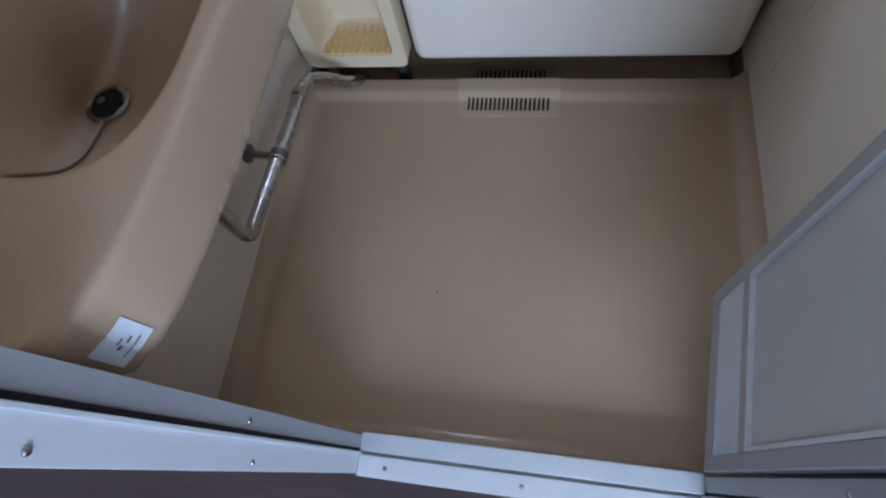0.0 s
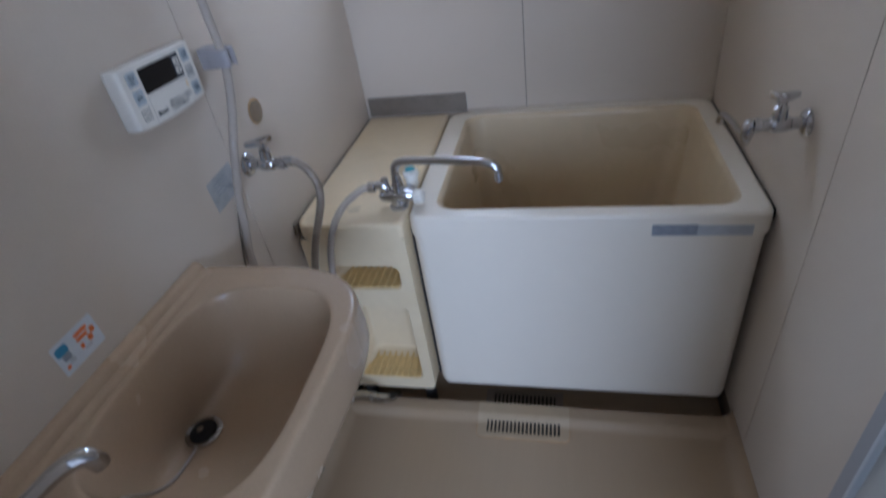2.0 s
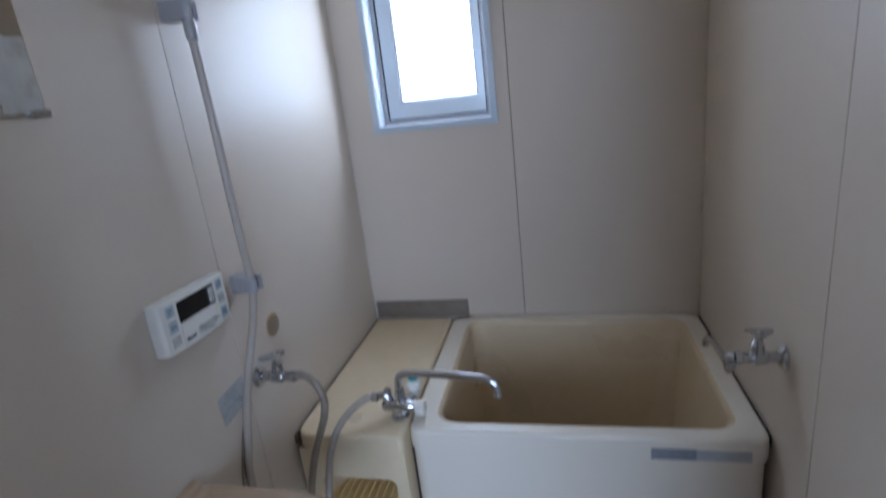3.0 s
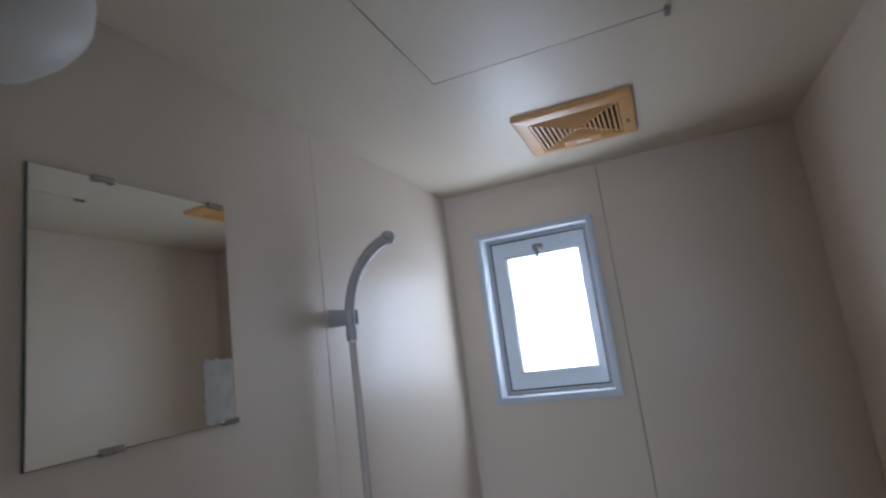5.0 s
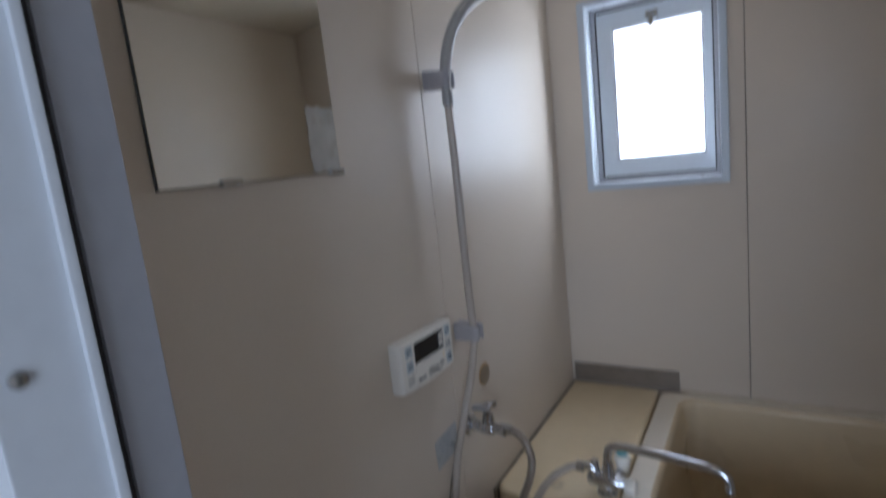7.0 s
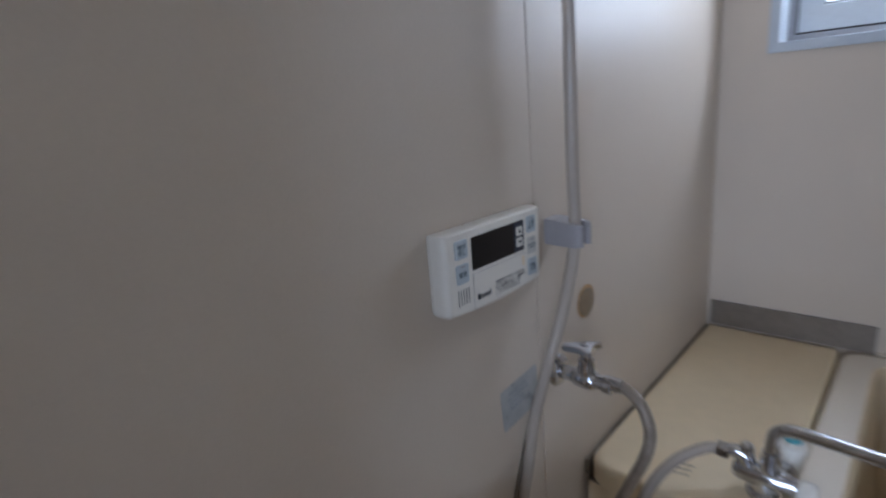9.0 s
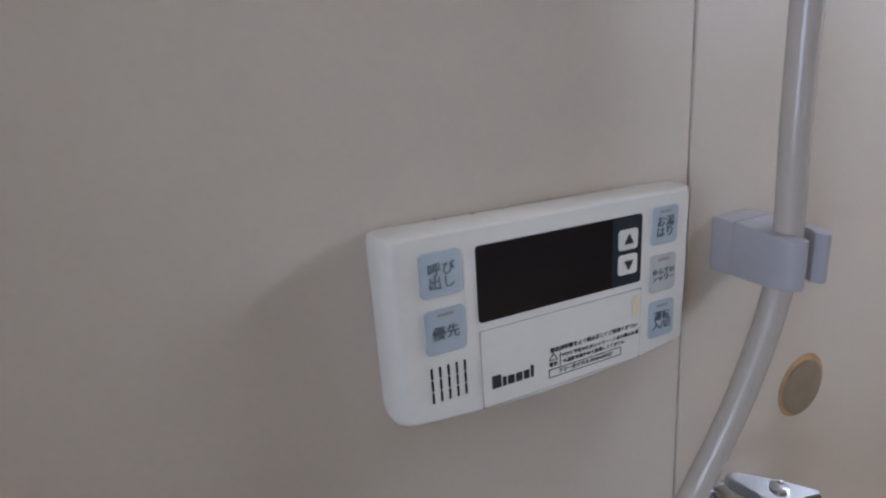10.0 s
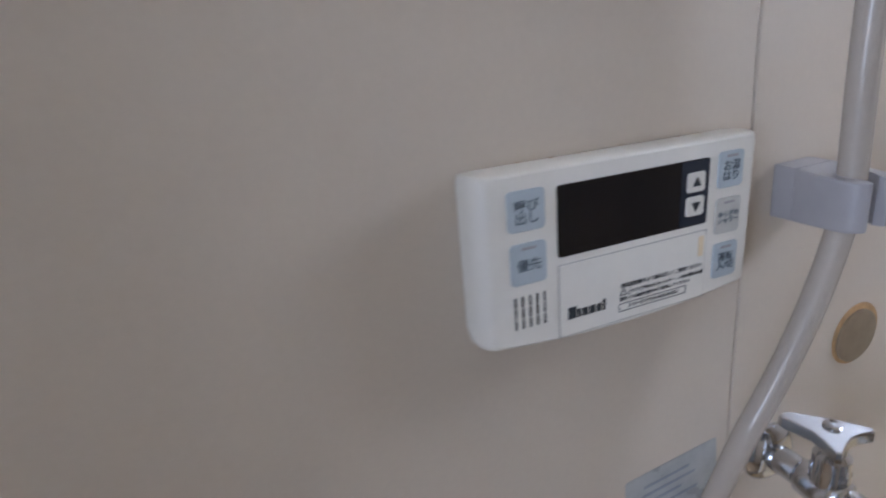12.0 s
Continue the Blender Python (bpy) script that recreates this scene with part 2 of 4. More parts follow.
def ring_plate(outer, inner, lo, hi, put_at, bm=None, r=0.0):
    """A flat frame: rectangle outer with the hole inner, from depth lo to hi; put_at maps (a, b, depth) to space."""
    b = bmesh.new()
    def corners(q, d):
        a0, a1, b0, b1 = q
        return [b.verts.new(put_at(a, c, d)) for a, c in ((a0, b0), (a1, b0), (a1, b1), (a0, b1))]
    o0, o1, i0, i1 = corners(outer, lo), corners(outer, hi), corners(inner, lo), corners(inner, hi)
    for i in range(4):
        j = (i + 1) % 4
        for q in ((o0[i], o0[j], o1[j], o1[i]), (i0[j], i0[i], i1[i], i1[j]), (o1[i], o1[j], i1[j], i1[i]), (o0[j], o0[i], i0[i], i0[j])):
            b.faces.new(q)
    if r:
        bmesh.ops.bevel(b, geom=b.edges[:], offset=r, segments=1, affect="EDGES")
    return join(bm, b)


def on_back(a, b, d):
    return (a, d, b)


def on_left(a, b, d):
    return (d, a, b)


def on_ceiling(a, b, d):
    return (a, b, d)


def text_mesh(words, size, material, m, parent, name="lettering", depth=0.0002):
    """Printed words as a thin mesh, drawn in the plane of m."""
    cu = bpy.data.curves.new("words", "FONT")
    cu.body, cu.size, cu.align_x, cu.align_y, cu.extrude = words, size, "CENTER", "CENTER", depth
    cu.space_line = 0.9
    cu.resolution_u = 2
    ob = bpy.data.objects.new("words", cu)
    scene.collection.objects.link(ob)
    me = bpy.data.meshes.new_from_object(ob.evaluated_get(bpy.context.evaluated_depsgraph_get()))
    bpy.data.objects.remove(ob)
    me.transform(m)
    me.name = name
    me.materials.clear()
    me.materials.append(material)
    out = new(name, me)
    out.parent = parent
    return out


def screw(parent, m, r=0.0038):
    """A cross-headed screw, its head along the z of m."""
    s = part("screw", lathe([(r, 0), (r, 0.0008), (r * 0.75, 0.0022), (r * 0.25, 0.0026), (r * 0.2, 0.0012), (0, 0.0012)], m, 14), M_PIPE, parent)
    return s

# ---- room ----
W, D, H = 1.104, 1.75, 2.055
WY = 0.155          # inner face of the door wall
DX0, DX1, DZ = 0.335, 0.945, 1.93   # door opening
JY, BX, RY = 0.952, 0.545, 0.963    # panel joints

wall_left = tagged(part("wall_left", rbox(-0.08, -0.005, WY, D + 0.08, -0.08, H + 0.08), M_JOINT, smooth=0), "beige wall with two smooth resin panels", "wall", kind="structure")
part("panel", rbox(-0.005, 0, WY, JY - 0.0012, 0.03, H, 0.0012), M_WALL, wall_left)
part("panel", rbox(-0.005, 0, JY + 0.0012, D, 0.03, H, 0.0012), M_WALL, wall_left)

wall_right = tagged(part("wall_right", rbox(W + 0.005, W + 0.08, WY, D + 0.08, -0.08, H + 0.08), M_JOINT, smooth=0), "beige wall with two smooth resin panels", "wall", kind="structure")
part("panel", rbox(W, W + 0.005, WY, RY - 0.0012, 0.03, H, 0.0012), M_WALL, wall_right)
part("panel", rbox(W, W + 0.005, RY + 0.0012, D, 0.03, H, 0.0012), M_WALL, wall_right)

WIN = (0.110, 0.490, 1.328, 1.887)   # hole in the wall
wall_back = tagged(part("wall_back", ring_plate((-0.08, W + 0.08, -0.08, H + 0.08), WIN, D + 0.005, D + 0.12, on_back), M_JOINT, smooth=0), "beige wall with two smooth resin panels and a window", "wall", kind="structure")
part("panel", ring_plate((0.0, BX - 0.0012, 0.0, H), WIN, D, D + 0.005, on_back), M_WALL, wall_back)
part("panel", rbox(BX + 0.0012, W, D, D + 0.005, 0.0, H, 0.0012), M_WALL, wall_back)

bm = rbox(-1.8, DX0 - 0.02, 0.0925, WY, -0.08, 2.35)
rbox(DX1 + 0.02, 2.2, 0.0925, WY, -0.08, 2.35, bm=bm)
rbox(DX0 - 0.02, DX1 + 0.02, 0.0925, WY, DZ + 0.012, 2.35, bm=bm)
wall_front = tagged(part("wall_front", bm, M_WALL, smooth=0), "beige wall round the folding door", "wall", kind="structure")

# ceiling with an inspection hatch
hatch = (0.32, 0.762, 0.49, 0.933)
bm = ring_plate((-0.005, W + 0.005, WY, D + 0.005), hatch, H, H + 0.03, on_ceiling)
rbox(hatch[0], hatch[1], hatch[2], hatch[3], H + 0.012, H + 0.03, bm=bm)
rbox(hatch[0] + 0.0015, hatch[1] - 0.0015, hatch[2] + 0.0015, hatch[3] - 0.0015, H + 0.0006, H + 0.012, 0.001, bm=bm)
tagged(part("ceiling", bm, M_CEIL, smooth=0), "cream ceiling panel with a square inspection hatch", "ceiling", kind="structure")
# Slab out of sight, added to close the space above the ceiling.
tagged(part("roof_slab", rbox(-0.3, W + 0.3, WY, D + 0.3, H + 0.08, H + 0.16), M_PLASTER), "plain unseen slab added over the bathroom", "slab", kind="structure")
hatch_catch = tagged(part("hatch_catch", rbox(0.757, 0.767, 0.918, 0.945, H - 0.006, H - 0.0005, 0.001), M_STEEL), "small steel catch at the ceiling hatch", "catch")

# floor pan: coved edges, a raised lip and a sunk strip under the tub
def floor_z(x, y):
    z = 0.0
    for d in (x, W - x, y - WY):
        if d < 0.045:
            k = 1 - max(d, 0.0) / 0.045
            z = max(z, 0.05 * (1 - math.sqrt(max(0.0, 1 - k * k))))
    if y < 1.0:
        return z
    if y < 1.065:
        s = (y - 1.0) / 0.03
        return max(z, 0.018 * (0.5 - 0.5 * math.cos(math.pi * min(1, s))))
    s = min(1, (y - 1.065) / 0.018)
    return max(z * (1 - s), 0) + 0.018 * (1 - s) - 0.05 * s


b = bmesh.new()
xs = sorted(set(np.round(np.concatenate([np.linspace(0, 0.05, 13), np.linspace(0.05, W - 0.05, 24), np.linspace(W - 0.05, W, 13)]), 4)))
ys = sorted(set(np.round(np.concatenate([np.linspace(WY, WY + 0.05, 13), np.linspace(WY + 0.05, 0.99, 24), np.linspace(0.99, 1.10, 34), np.linspace(1.10, D, 6)]), 4)))
grid = [[b.verts.new((x, y, floor_z(x, y))) for x in xs] for y in ys]
for r0, r1 in zip(grid, grid[1:]):
    for i in range(len(xs) - 1):
        b.faces.new((r0[i], r0[i + 1], r1[i + 1], r1[i])).smooth = True
rbox(-0.02, W + 0.02, 0.05, D + 0.02, -0.12, -0.06, bm=b)
floor = tagged(part("floor", b, M_FLOOR, smooth=60), "tan resin floor pan with fine streaks, coved edges and a raised lip", "floor", kind="structure")

tagged(part("floor_fleck", lathe([(0.0022, 0.0), (0.0016, 0.0008), (0, 0.001)], Matrix.Translation((0.427, 0.480, 0.0002)), 9), M_RUBBER), "tiny dark fleck of dirt on the floor pan", "dirt")

# drain cover over the lip
drain = thing("drain_cover", "beige plastic drain cover with a row of slots", "drain cover")
X0, X1 = 0.417, 0.677
b = bmesh.new()
SX0, SX1 = 0.441, 0.654
def slab(xa, xb, ylist, z0=0.0008, z1=0.0036, bm=None):
    """A strip of the cover that follows the floor and its lip."""
    top = [(y, floor_z(0.5, y) + z1) for y in ylist]
    low = [(y, floor_z(0.5, y) + z0) for y in ylist]
    rs_ = [[(x, y, z) for y, z in top + low[::-1]] for x in (xa, xb)]
    return loft(rs_, bm=b if bm is None else bm)


slot_run = [0.976, 0.988, 1.0, 1.003, 1.006, 1.009, 1.012]
over_lip = [1.012, 1.015, 1.018, *np.linspace(1.022, 1.064, 10)]
slab(X0, SX0, slot_run[:-1] + over_lip)
slab(SX1, X1, slot_run[:-1] + over_lip)
edge = rrect(X0, X1, 0.960, 0.976, (0, 0, 0.0145, 0.0145), 6)
loft([[(x, y, z) for x, y in edge] for z in (0.0008, 0.0030)] + [[(x + (0.0006 if x < 0.5 else -0.0006), y + (0.0006 if y < 0.975 else 0), 0.0036) for x, y in edge]], bm=b)
slab(SX0, SX1, over_lip)
part("frame", b, M_DRAIN, drain)
edge = rrect(X0 - 0.0022, X1 + 0.0022, 0.9576, 1.0, (0, 0, 0.017, 0.017), 6)
part("shadow_gap", loft([[(x, y, z) for x, y in edge] for z in (0.0004, 0.0012)]), M_RUST, drain, "brown stained edge")
# Thin black sheet on the floor pan stands in for shade between the slats.
part("slot_shade", slab(SX0, SX1, slot_run, 0.0009, 0.0014, bmesh.new()), M_DARK, drain)
NS = 19
pitch = (SX1 - SX0) / NS
tmp = part("slat", slab(-pitch * 0.22, pitch * 0.22, [0.975, *slot_run[1:-1], 1.013], 0.0014, 0.0034, bmesh.new()), M_DRAIN, drain)
tmp.matrix_basis = Matrix.Translation((SX0 + pitch * 0.0 + 0.0005, 0, 0))
for i in range(1, NS + 1):
    shared("slat", tmp.data, drain, Matrix.Translation((SX0 + pitch * i, 0, 0)))
lower = thing("trap_grate", "dark slotted grate in the sunk strip under the tub", "grate")
part("frame", ring_plate((0.425, 0.660, 1.085, 1.16), (0.45, 0.637, 1.095, 1.15), -0.049, -0.038, on_ceiling), M_GRATE, lower)
# Black sheet under the grate paints the shade of its slots.
part("slot_shade", rbox(0.45, 0.637, 1.095, 1.15, -0.0495, -0.046), M_DARK, lower)
tmp = part("slat", rbox(-0.0028, 0.0028, 1.095, 1.15, -0.046, -0.039), M_GRATE, lower)
tmp.matrix_basis = Matrix.Translation((0.4585, 0, 0))
for i in range(1, 15):
    shared("slat", tmp.data, lower, Matrix.Translation((0.4585 + i * 0.0122, 0, 0)))

# ---- door frame, sill and folding door ----
frame_ob = thing("door_1", "white and grey aluminium door frame with a low sill", "door frame", kind="structure")
for side, x, sgn in (("jamb", DX0, 1), ("jamb", DX1, -1)):
    j = part(side, rbox(min(x, x - sgn * 0.02), max(x, x - sgn * 0.02), 0.136, 0.160, 0.03, DZ, 0.001), M_ALU_GREY, frame_ob, "grey inner strip of the jamb")
    part("gasket", rbox(min(x - sgn * 0.003, x - sgn * 0.02), max(x - sgn * 0.003, x - sgn * 0.02), 0.1305, 0.136, 0.03, DZ), M_RUBBER, j)
    o = part("outer_jamb", rbox(min(x + sgn * 0.002, x - sgn * 0.03), max(x + sgn * 0.002, x - sgn * 0.03), 0.092, 0.1305, 0.03, DZ, 0.0015), M_WHITEFRAME, frame_ob, "white outer strip of the jamb")
    part("ridge", rbox(min(x + sgn * 0.002, x + sgn * 0.006), max(x + sgn * 0.002, x + sgn * 0.006), 0.1255, 0.1305, 0.03, DZ, 0.001), M_WHITEFRAME, o)
    for z in (0.498, 0.80, 1.397, 1.674):
        screw(o, Matrix.Translation((x + sgn * 0.002, 0.102, z)) @ Matrix.Rotation(radians(90 * sgn), 4, "Y"))
    for z in (0.524, 0.903, 1.631):
        screw(j, Matrix.Translation((x, 0.1455, z)) @ Matrix.Rotation(radians(90 * sgn), 4, "Y"), 0.004)
part("head", rbox(DX0, DX1, 0.092, 0.160, DZ - 0.03, DZ + 0.012, 0.0015), M_WHITEFRAME, frame_ob)
sill = part("sill", rbox(DX0, DX1, 0.132, 0.166, 0.0, 0.085, 0.002), M_ALU, frame_ob, "aluminium sill")
part("track", rbox(DX0, DX1, 0.126, 0.132, 0.0, 0.078), M_ALU_GREY, sill)
lip = part("outer_sill", rbox(DX0 + 0.002, DX1 - 0.002, 0.088, 0.126, 0.0, 0.087, 0.002), M_WHITEFRAME, frame_ob, "white outer sill strip")
for x in (0.39, 0.64, 0.90):
    screw(lip, Matrix.Translation((x, 0.106, 0.087)), 0.0045)
part("face", rbox(DX0, DX1, 0.155, 0.172, -0.01, 0.03, 0.004), M_FLOOR, sill)


def door_leaf(name, x0, y0, x1, y1, z0, z1, rail):
    """One half of the folding door: grey frame, a louvred foot and a resin pane."""
    leaf = thing(name, "half of a grey-framed folding door with cloudy pane, folded open", "folding door", "folding door leaves")
    length = math.hypot(x1 - x0, y1 - y0)
    th = 0.022
    fw = 0.024
    rbx = lambda a0, a1, b0, b1, d0=0.0, d1=th, r=0.002: rbox(a0, a1, d0, d1, b0, b1, r)
    part("stile", rbx(0, fw, z0, z1), M_ALU_GREY, leaf)
    part("stile", rbx(length - fw, length, z0, z1), M_ALU_GREY, leaf)
    part("bottom_rail", rbx(fw, length - fw, z0, z0 + 0.035), M_ALU_GREY, leaf)
    part("mid_rail", rbx(fw, length - fw, rail - 0.022, rail + 0.006), M_ALU_GREY, leaf)
    part("top_rail", rbx(fw, length - fw, z1 - 0.035, z1), M_ALU_GREY, leaf)
    part("bead", rbx(fw, length - fw, rail + 0.006, rail + 0.013, -0.001, th + 0.001, 0.001), M_ALU, leaf)
    part("bead", rbx(fw, fw + 0.006, rail + 0.013, z1 - 0.035, -0.001, th + 0.001, 0.001), M_ALU, leaf)
    part("bead", rbx(length - fw - 0.006, length - fw, rail + 0.013, z1 - 0.035, -0.001, th + 0.001, 0.001), M_ALU, leaf)
    pane = part("pane", rbx(fw, length - fw, rail + 0.006, z1 - 0.035, th - 0.012, th - 0.006, 0), M_FROST, leaf, "cloudy cream resin pane")
    back = part("louvre", rbx(fw, length - fw, z0 + 0.035, rail - 0.022, th - 0.012, th - 0.008, 0), M_ALU_GREY, leaf, "louvred foot panel")
    n = 11
    step = (rail - 0.022 - z0 - 0.035) / n
    first = part("slat", rbox(fw, length - fw, th - 0.008, th - 0.002, -step * 0.3, step * 0.3, 0.001, 1), M_ALU, back)
    first.matrix_basis = Matrix.Translation((0, 0, z0 + 0.035 + step * 0.5))
    for i in range(1, n):
        shared("slat", first.data, back, Matrix.Translation((0, 0, z0 + 0.035 + step * (i + 0.5))))
    leaf.matrix_basis = Matrix.Translation((x0, y0, 0)) @ Matrix.Rotation(math.atan2(y1 - y0, x1 - x0), 4, "Z")
    return leaf


door_leaf("folding_door_leaf", 0.957, 0.165, 0.994, 0.476, 0.112, 1.895, 0.287)
door_leaf("folding_door_leaf", 1.000, 0.476, 1.026, 0.168, 0.112, 1.895, 0.287)

# ---- window ----
win = thing("window_1", "small aluminium window with bright frosted glass and a latch", "window", kind="structure")
# Darker trim against a paler reveal imitates daylight falling on the reveal.
part("window_trim", ring_plate((0.098, 0.504, 1.317, 1.895), (0.119, 0.484, 1.338, 1.877), D - 0.010, D - 0.0005, on_back, r=0.001), M_TRIM, win)
part("window_frame", ring_plate((0.1105, 0.4895, 1.3285, 1.8865), (0.121, 0.482, 1.338, 1.878), D - 0.0004, D + 0.10, on_back), M_REVEAL_LIT, win)
part("window_stop", ring_plate((0.121, 0.482, 1.338, 1.878), (0.135, 0.468, 1.351, 1.865), D + 0.052, D + 0.0565, on_back, r=0.0008), M_ALU_GREY, win)
part("gasket", ring_plate((0.121, 0.482, 1.338, 1.878), (0.139, 0.464, 1.355, 1.861), D + 0.0567, D + 0.0580, on_back), M_RUBBER, win)
sash = part("sash", ring_plate((0.137, 0.466, 1.353, 1.863), (0.184, 0.441, 1.406, 1.808), D + 0.0582, D + 0.080, on_back, r=0.0015), M_ALU, win)
part("bead", ring_plate((0.184, 0.441, 1.406, 1.808), (0.189, 0.436, 1.411, 1.803), D + 0.062, D + 0.072, on_back), M_ALU_GREY, sash)
pane = part("pane", rbox(0.186, 0.439, D + 0.068, D + 0.072, 1.408, 1.806), M_GLASS, win, "bright frosted glass")
pane.visible_shadow = False
latch = part("latch", rbox(0.288, 0.322, D + 0.040, D + 0.0585, 1.816, 1.838, 0.003), M_PIPE, win, "steel latch")
part("lever", tube([(0.305, D + 0.042, 1.827), (0.305, D + 0.032, 1.820), (0.304, D + 0.028, 1.788)], [0.008, 0.0095, 0.007], 10, 5), M_PIPE, latch)
for x, z in ((0.17, 1.3645), (0.43, 1.3645), (0.17, 1.8555), (0.43, 1.8555)):
    screw(win, Matrix.Translation((x, D + 0.035, 1.3382 if z < 1.5 else 1.8778)) @ Matrix.Rotation(0 if z < 1.5 else math.pi, 4, "X"), 0.004)

# ---- dressing room outside the door ----
tagged(part("dressing_room_floor", rbox(-1.8, 2.2, -1.8, 0.088, 0.0, 0.045), M_OUTFLOOR), "dark brown vinyl floor outside the bathroom", "floor", kind="structure")
# Ceiling, walls and window openings are unseen, added to close and light the room.
tagged(part("dressing_room_ceiling", rbox(-1.8, 2.2, -1.8, 0.155, 2.35, 2.43), M_PLASTER), "plain papered ceiling outside the bathroom", "ceiling", kind="structure")
tagged(part("wall_dressing_south", ring_plate((-1.8, 0.2, 0.0, 2.35), (-1.70, -1.10, 1.0, 1.9), -1.8, -1.72, on_back, ring_plate((0.2, 2.2, 0.0, 2.35), (0.68, 1.84, 0.6, 1.9), -1.8, -1.72, on_back)), M_PLASTER, smooth=0), "plain papered unseen wall with two window openings added for light", "wall", kind="structure")
tagged(part("wall_dressing_west", rbox(-1.88, -1.8, -1.8, 0.155, 0.0, 2.35), M_PLASTER), "plain papered wall", "wall", kind="structure")
tagged(part("wall_dressing_east", rbox(2.2, 2.28, -1.8, 0.155, 0.0, 2.35), M_PLASTER), "plain papered wall", "wall", kind="structure")

# ---- bathtub ----
TX0, TX1, TY0, TY1, TZ = 0.2915, 1.0975, 1.094, 1.742, 0.659
tub = thing("bathtub", "short deep bathtub, white outside and cream inside, clean and empty", "bathtub")


def ring3(q, z, r):
    return [(a, b_, z) for a, b_ in rrect(*q, r, 6)]


def inset(d, e=None):
    e = d if e is None else e
    return (TX0 + d, TX1 - d, TY0 + e, TY1 - e)


rings = [ring3(inset(0.012), 0.598, 0.03), ring3(inset(0.001), 0.600, 0.035), ring3(inset(0.0), 0.606, 0.035), ring3(inset(0.001), 0.646, 0.036),
         ring3(inset(0.004), 0.654, 0.036), ring3(inset(0.012), TZ, 0.036), ring3((0.354, 1.044, 1.130, 1.702), TZ, 0.05),
         ring3((0.360, 1.038, 1.137, 1.696), 0.655, 0.05), ring3((0.366, 1.032, 1.143, 1.690), 0.643, 0.05), ring3((0.374, 1.024, 1.152, 1.683), 0.56, 0.055),
         ring3((0.405, 0.990, 1.190, 1.655), 0.18, 0.08), ring3((0.420, 0.975, 1.205, 1.640), 0.145, 0.09), ring3((0.450, 0.945, 1.235, 1.61), 0.128, 0.09)]
part("rim", loft(rings[:7], cap0=False, cap1=False), M_TUBOUT, tub, "white rim with rounded lip", smooth=50)
part("inside", loft(rings[6:], cap0=False), M_TUBIN, tub, "cream inside", smooth=50)
rings = [ring3((0.312, 1.074, 1.106, 1.73), 0.055, 0.026), ring3((0.301, 1.087, 1.098, 1.735), 0.060, 0.03), ring3((0.298, 1.090, 1.096, 1.735), 0.072, 0.03), ring3((0.296, 1.091, 1.097, 1.735), 0.599, 0.034)]
part("apron", loft(rings, cap1=False), M_TUBOUT, tub, "white outer shell", smooth=50)
for x in (0.38, 1.0):
    for y in (1.25, 1.66):
        part("foot", lathe([(0.025, -0.05), (0.025, -0.04), (0.016, -0.03), (0.016, 0.07)], Matrix.Translation((x, y, 0)), 16), M_RUBBER, tub)
part("label_strip", rbox(0.852, 0.945, TY0 - 0.0006, TY0 + 0.001, 0.604, 0.632), M_LABELBLUE, tub, "blue maker's label")
part("label_strip", rbox(0.945, 1.055, TY0 - 0.0005, TY0 + 0.001, 0.604, 0.630), M_LABELFADE, tub, "faded grey end of the label")
plug = part("chain_hook", tube([(0.375, 1.20, 0.585), (0.385, 1.20, 0.583), (0.388, 1.20, 0.572)], 0.004, 8, 4), M_RUBBER, tub, "dark hook of the plug chain")
part("chain", tube([(0.386, 1.20, 0.575), (0.395, 1.20, 0.45), (0.41, 1.20, 0.25), (0.45, 1.25, 0.14)], 0.0014, 6, 5), M_PIPE, plug)
tagged(part("tub_gap_strip", rbox(1.0976, 1.1035, 1.13, 1.742, 0.620, 0.645), M_RUBBER), "dark seal between tub and wall", "seal", kind="structure")
# Black strip set into the counter gap gives it the shade of depth.
tagged(part("tub_gap_strip", rbox(0.2862, 0.2955, 1.135, 1.735, 0.062, 0.600), M_RUBBER), "dark strip standing in for the shade between counter and tub", "seal", kind="structure")
tagged(part("tub_sealant", rbox(0.352, 1.0975, 1.7415, 1.7498, 0.640, 0.6625, 0.002), M_CEIL), "pale sealant bead behind the tub", "sealant", kind="structure")

# ---- side counter with two shelves ----
CX0, CX1, CY = 0.0085, 0.2855, 1.074
counter = thing("side_counter", "cream plastic counter beside the tub with two open shelves", "counter")
bm = loft([[(x, y, z) for x, y in rrect(CX0 - 0.002 + k, CX1 + 0.002 - k, CY - 0.006 + k, 1.742 - k, (0.008, 0.008, 0.04, 0.014), 5)]
           for k, z in ((0.003, 0.6135), (0.0, 0.6165), (0.0, 0.645), (0.0012, 0.6505), (0.004, 0.6545), (0.008, 0.6562), (0.012, 0.6565))])
part("lid", bm, M_COUNTER, counter, "cream lid with rounded front edge", smooth=50)
part("seam", rbox(CX0 + 0.004, CX1 - 0.004, CY + 0.001, 1.74, 0.610, 0.615), M_JOINT, counter)


NICHES = [(0.052, 0.254, 0.096, 0.388), (0.052, 0.254, 0.450, 0.528)]
bm = bmesh.new()
b0 = rrect(CX0, CX1, 0.055, 0.612, (0.004, 0.004, 0.03, 0.02), 5)


def face_with_holes():
    """Front skin as one outline bridged to its rounded hollows."""
    b_ = bmesh.new()
    edges = []
    def loop(pts):
        vs = [b_.verts.new((a, CY, c)) for a, c in pts]
        return [b_.edges.new((vs[i], vs[(i + 1) % len(vs)])) for i in range(len(vs))]
    edges += loop(b0)
    for q in NICHES:
        edges += loop(rrect(*q, 0.022, 5))
    bmesh.ops.triangle_fill(b_, use_beauty=True, use_dissolve=False, edges=edges)
    return b_


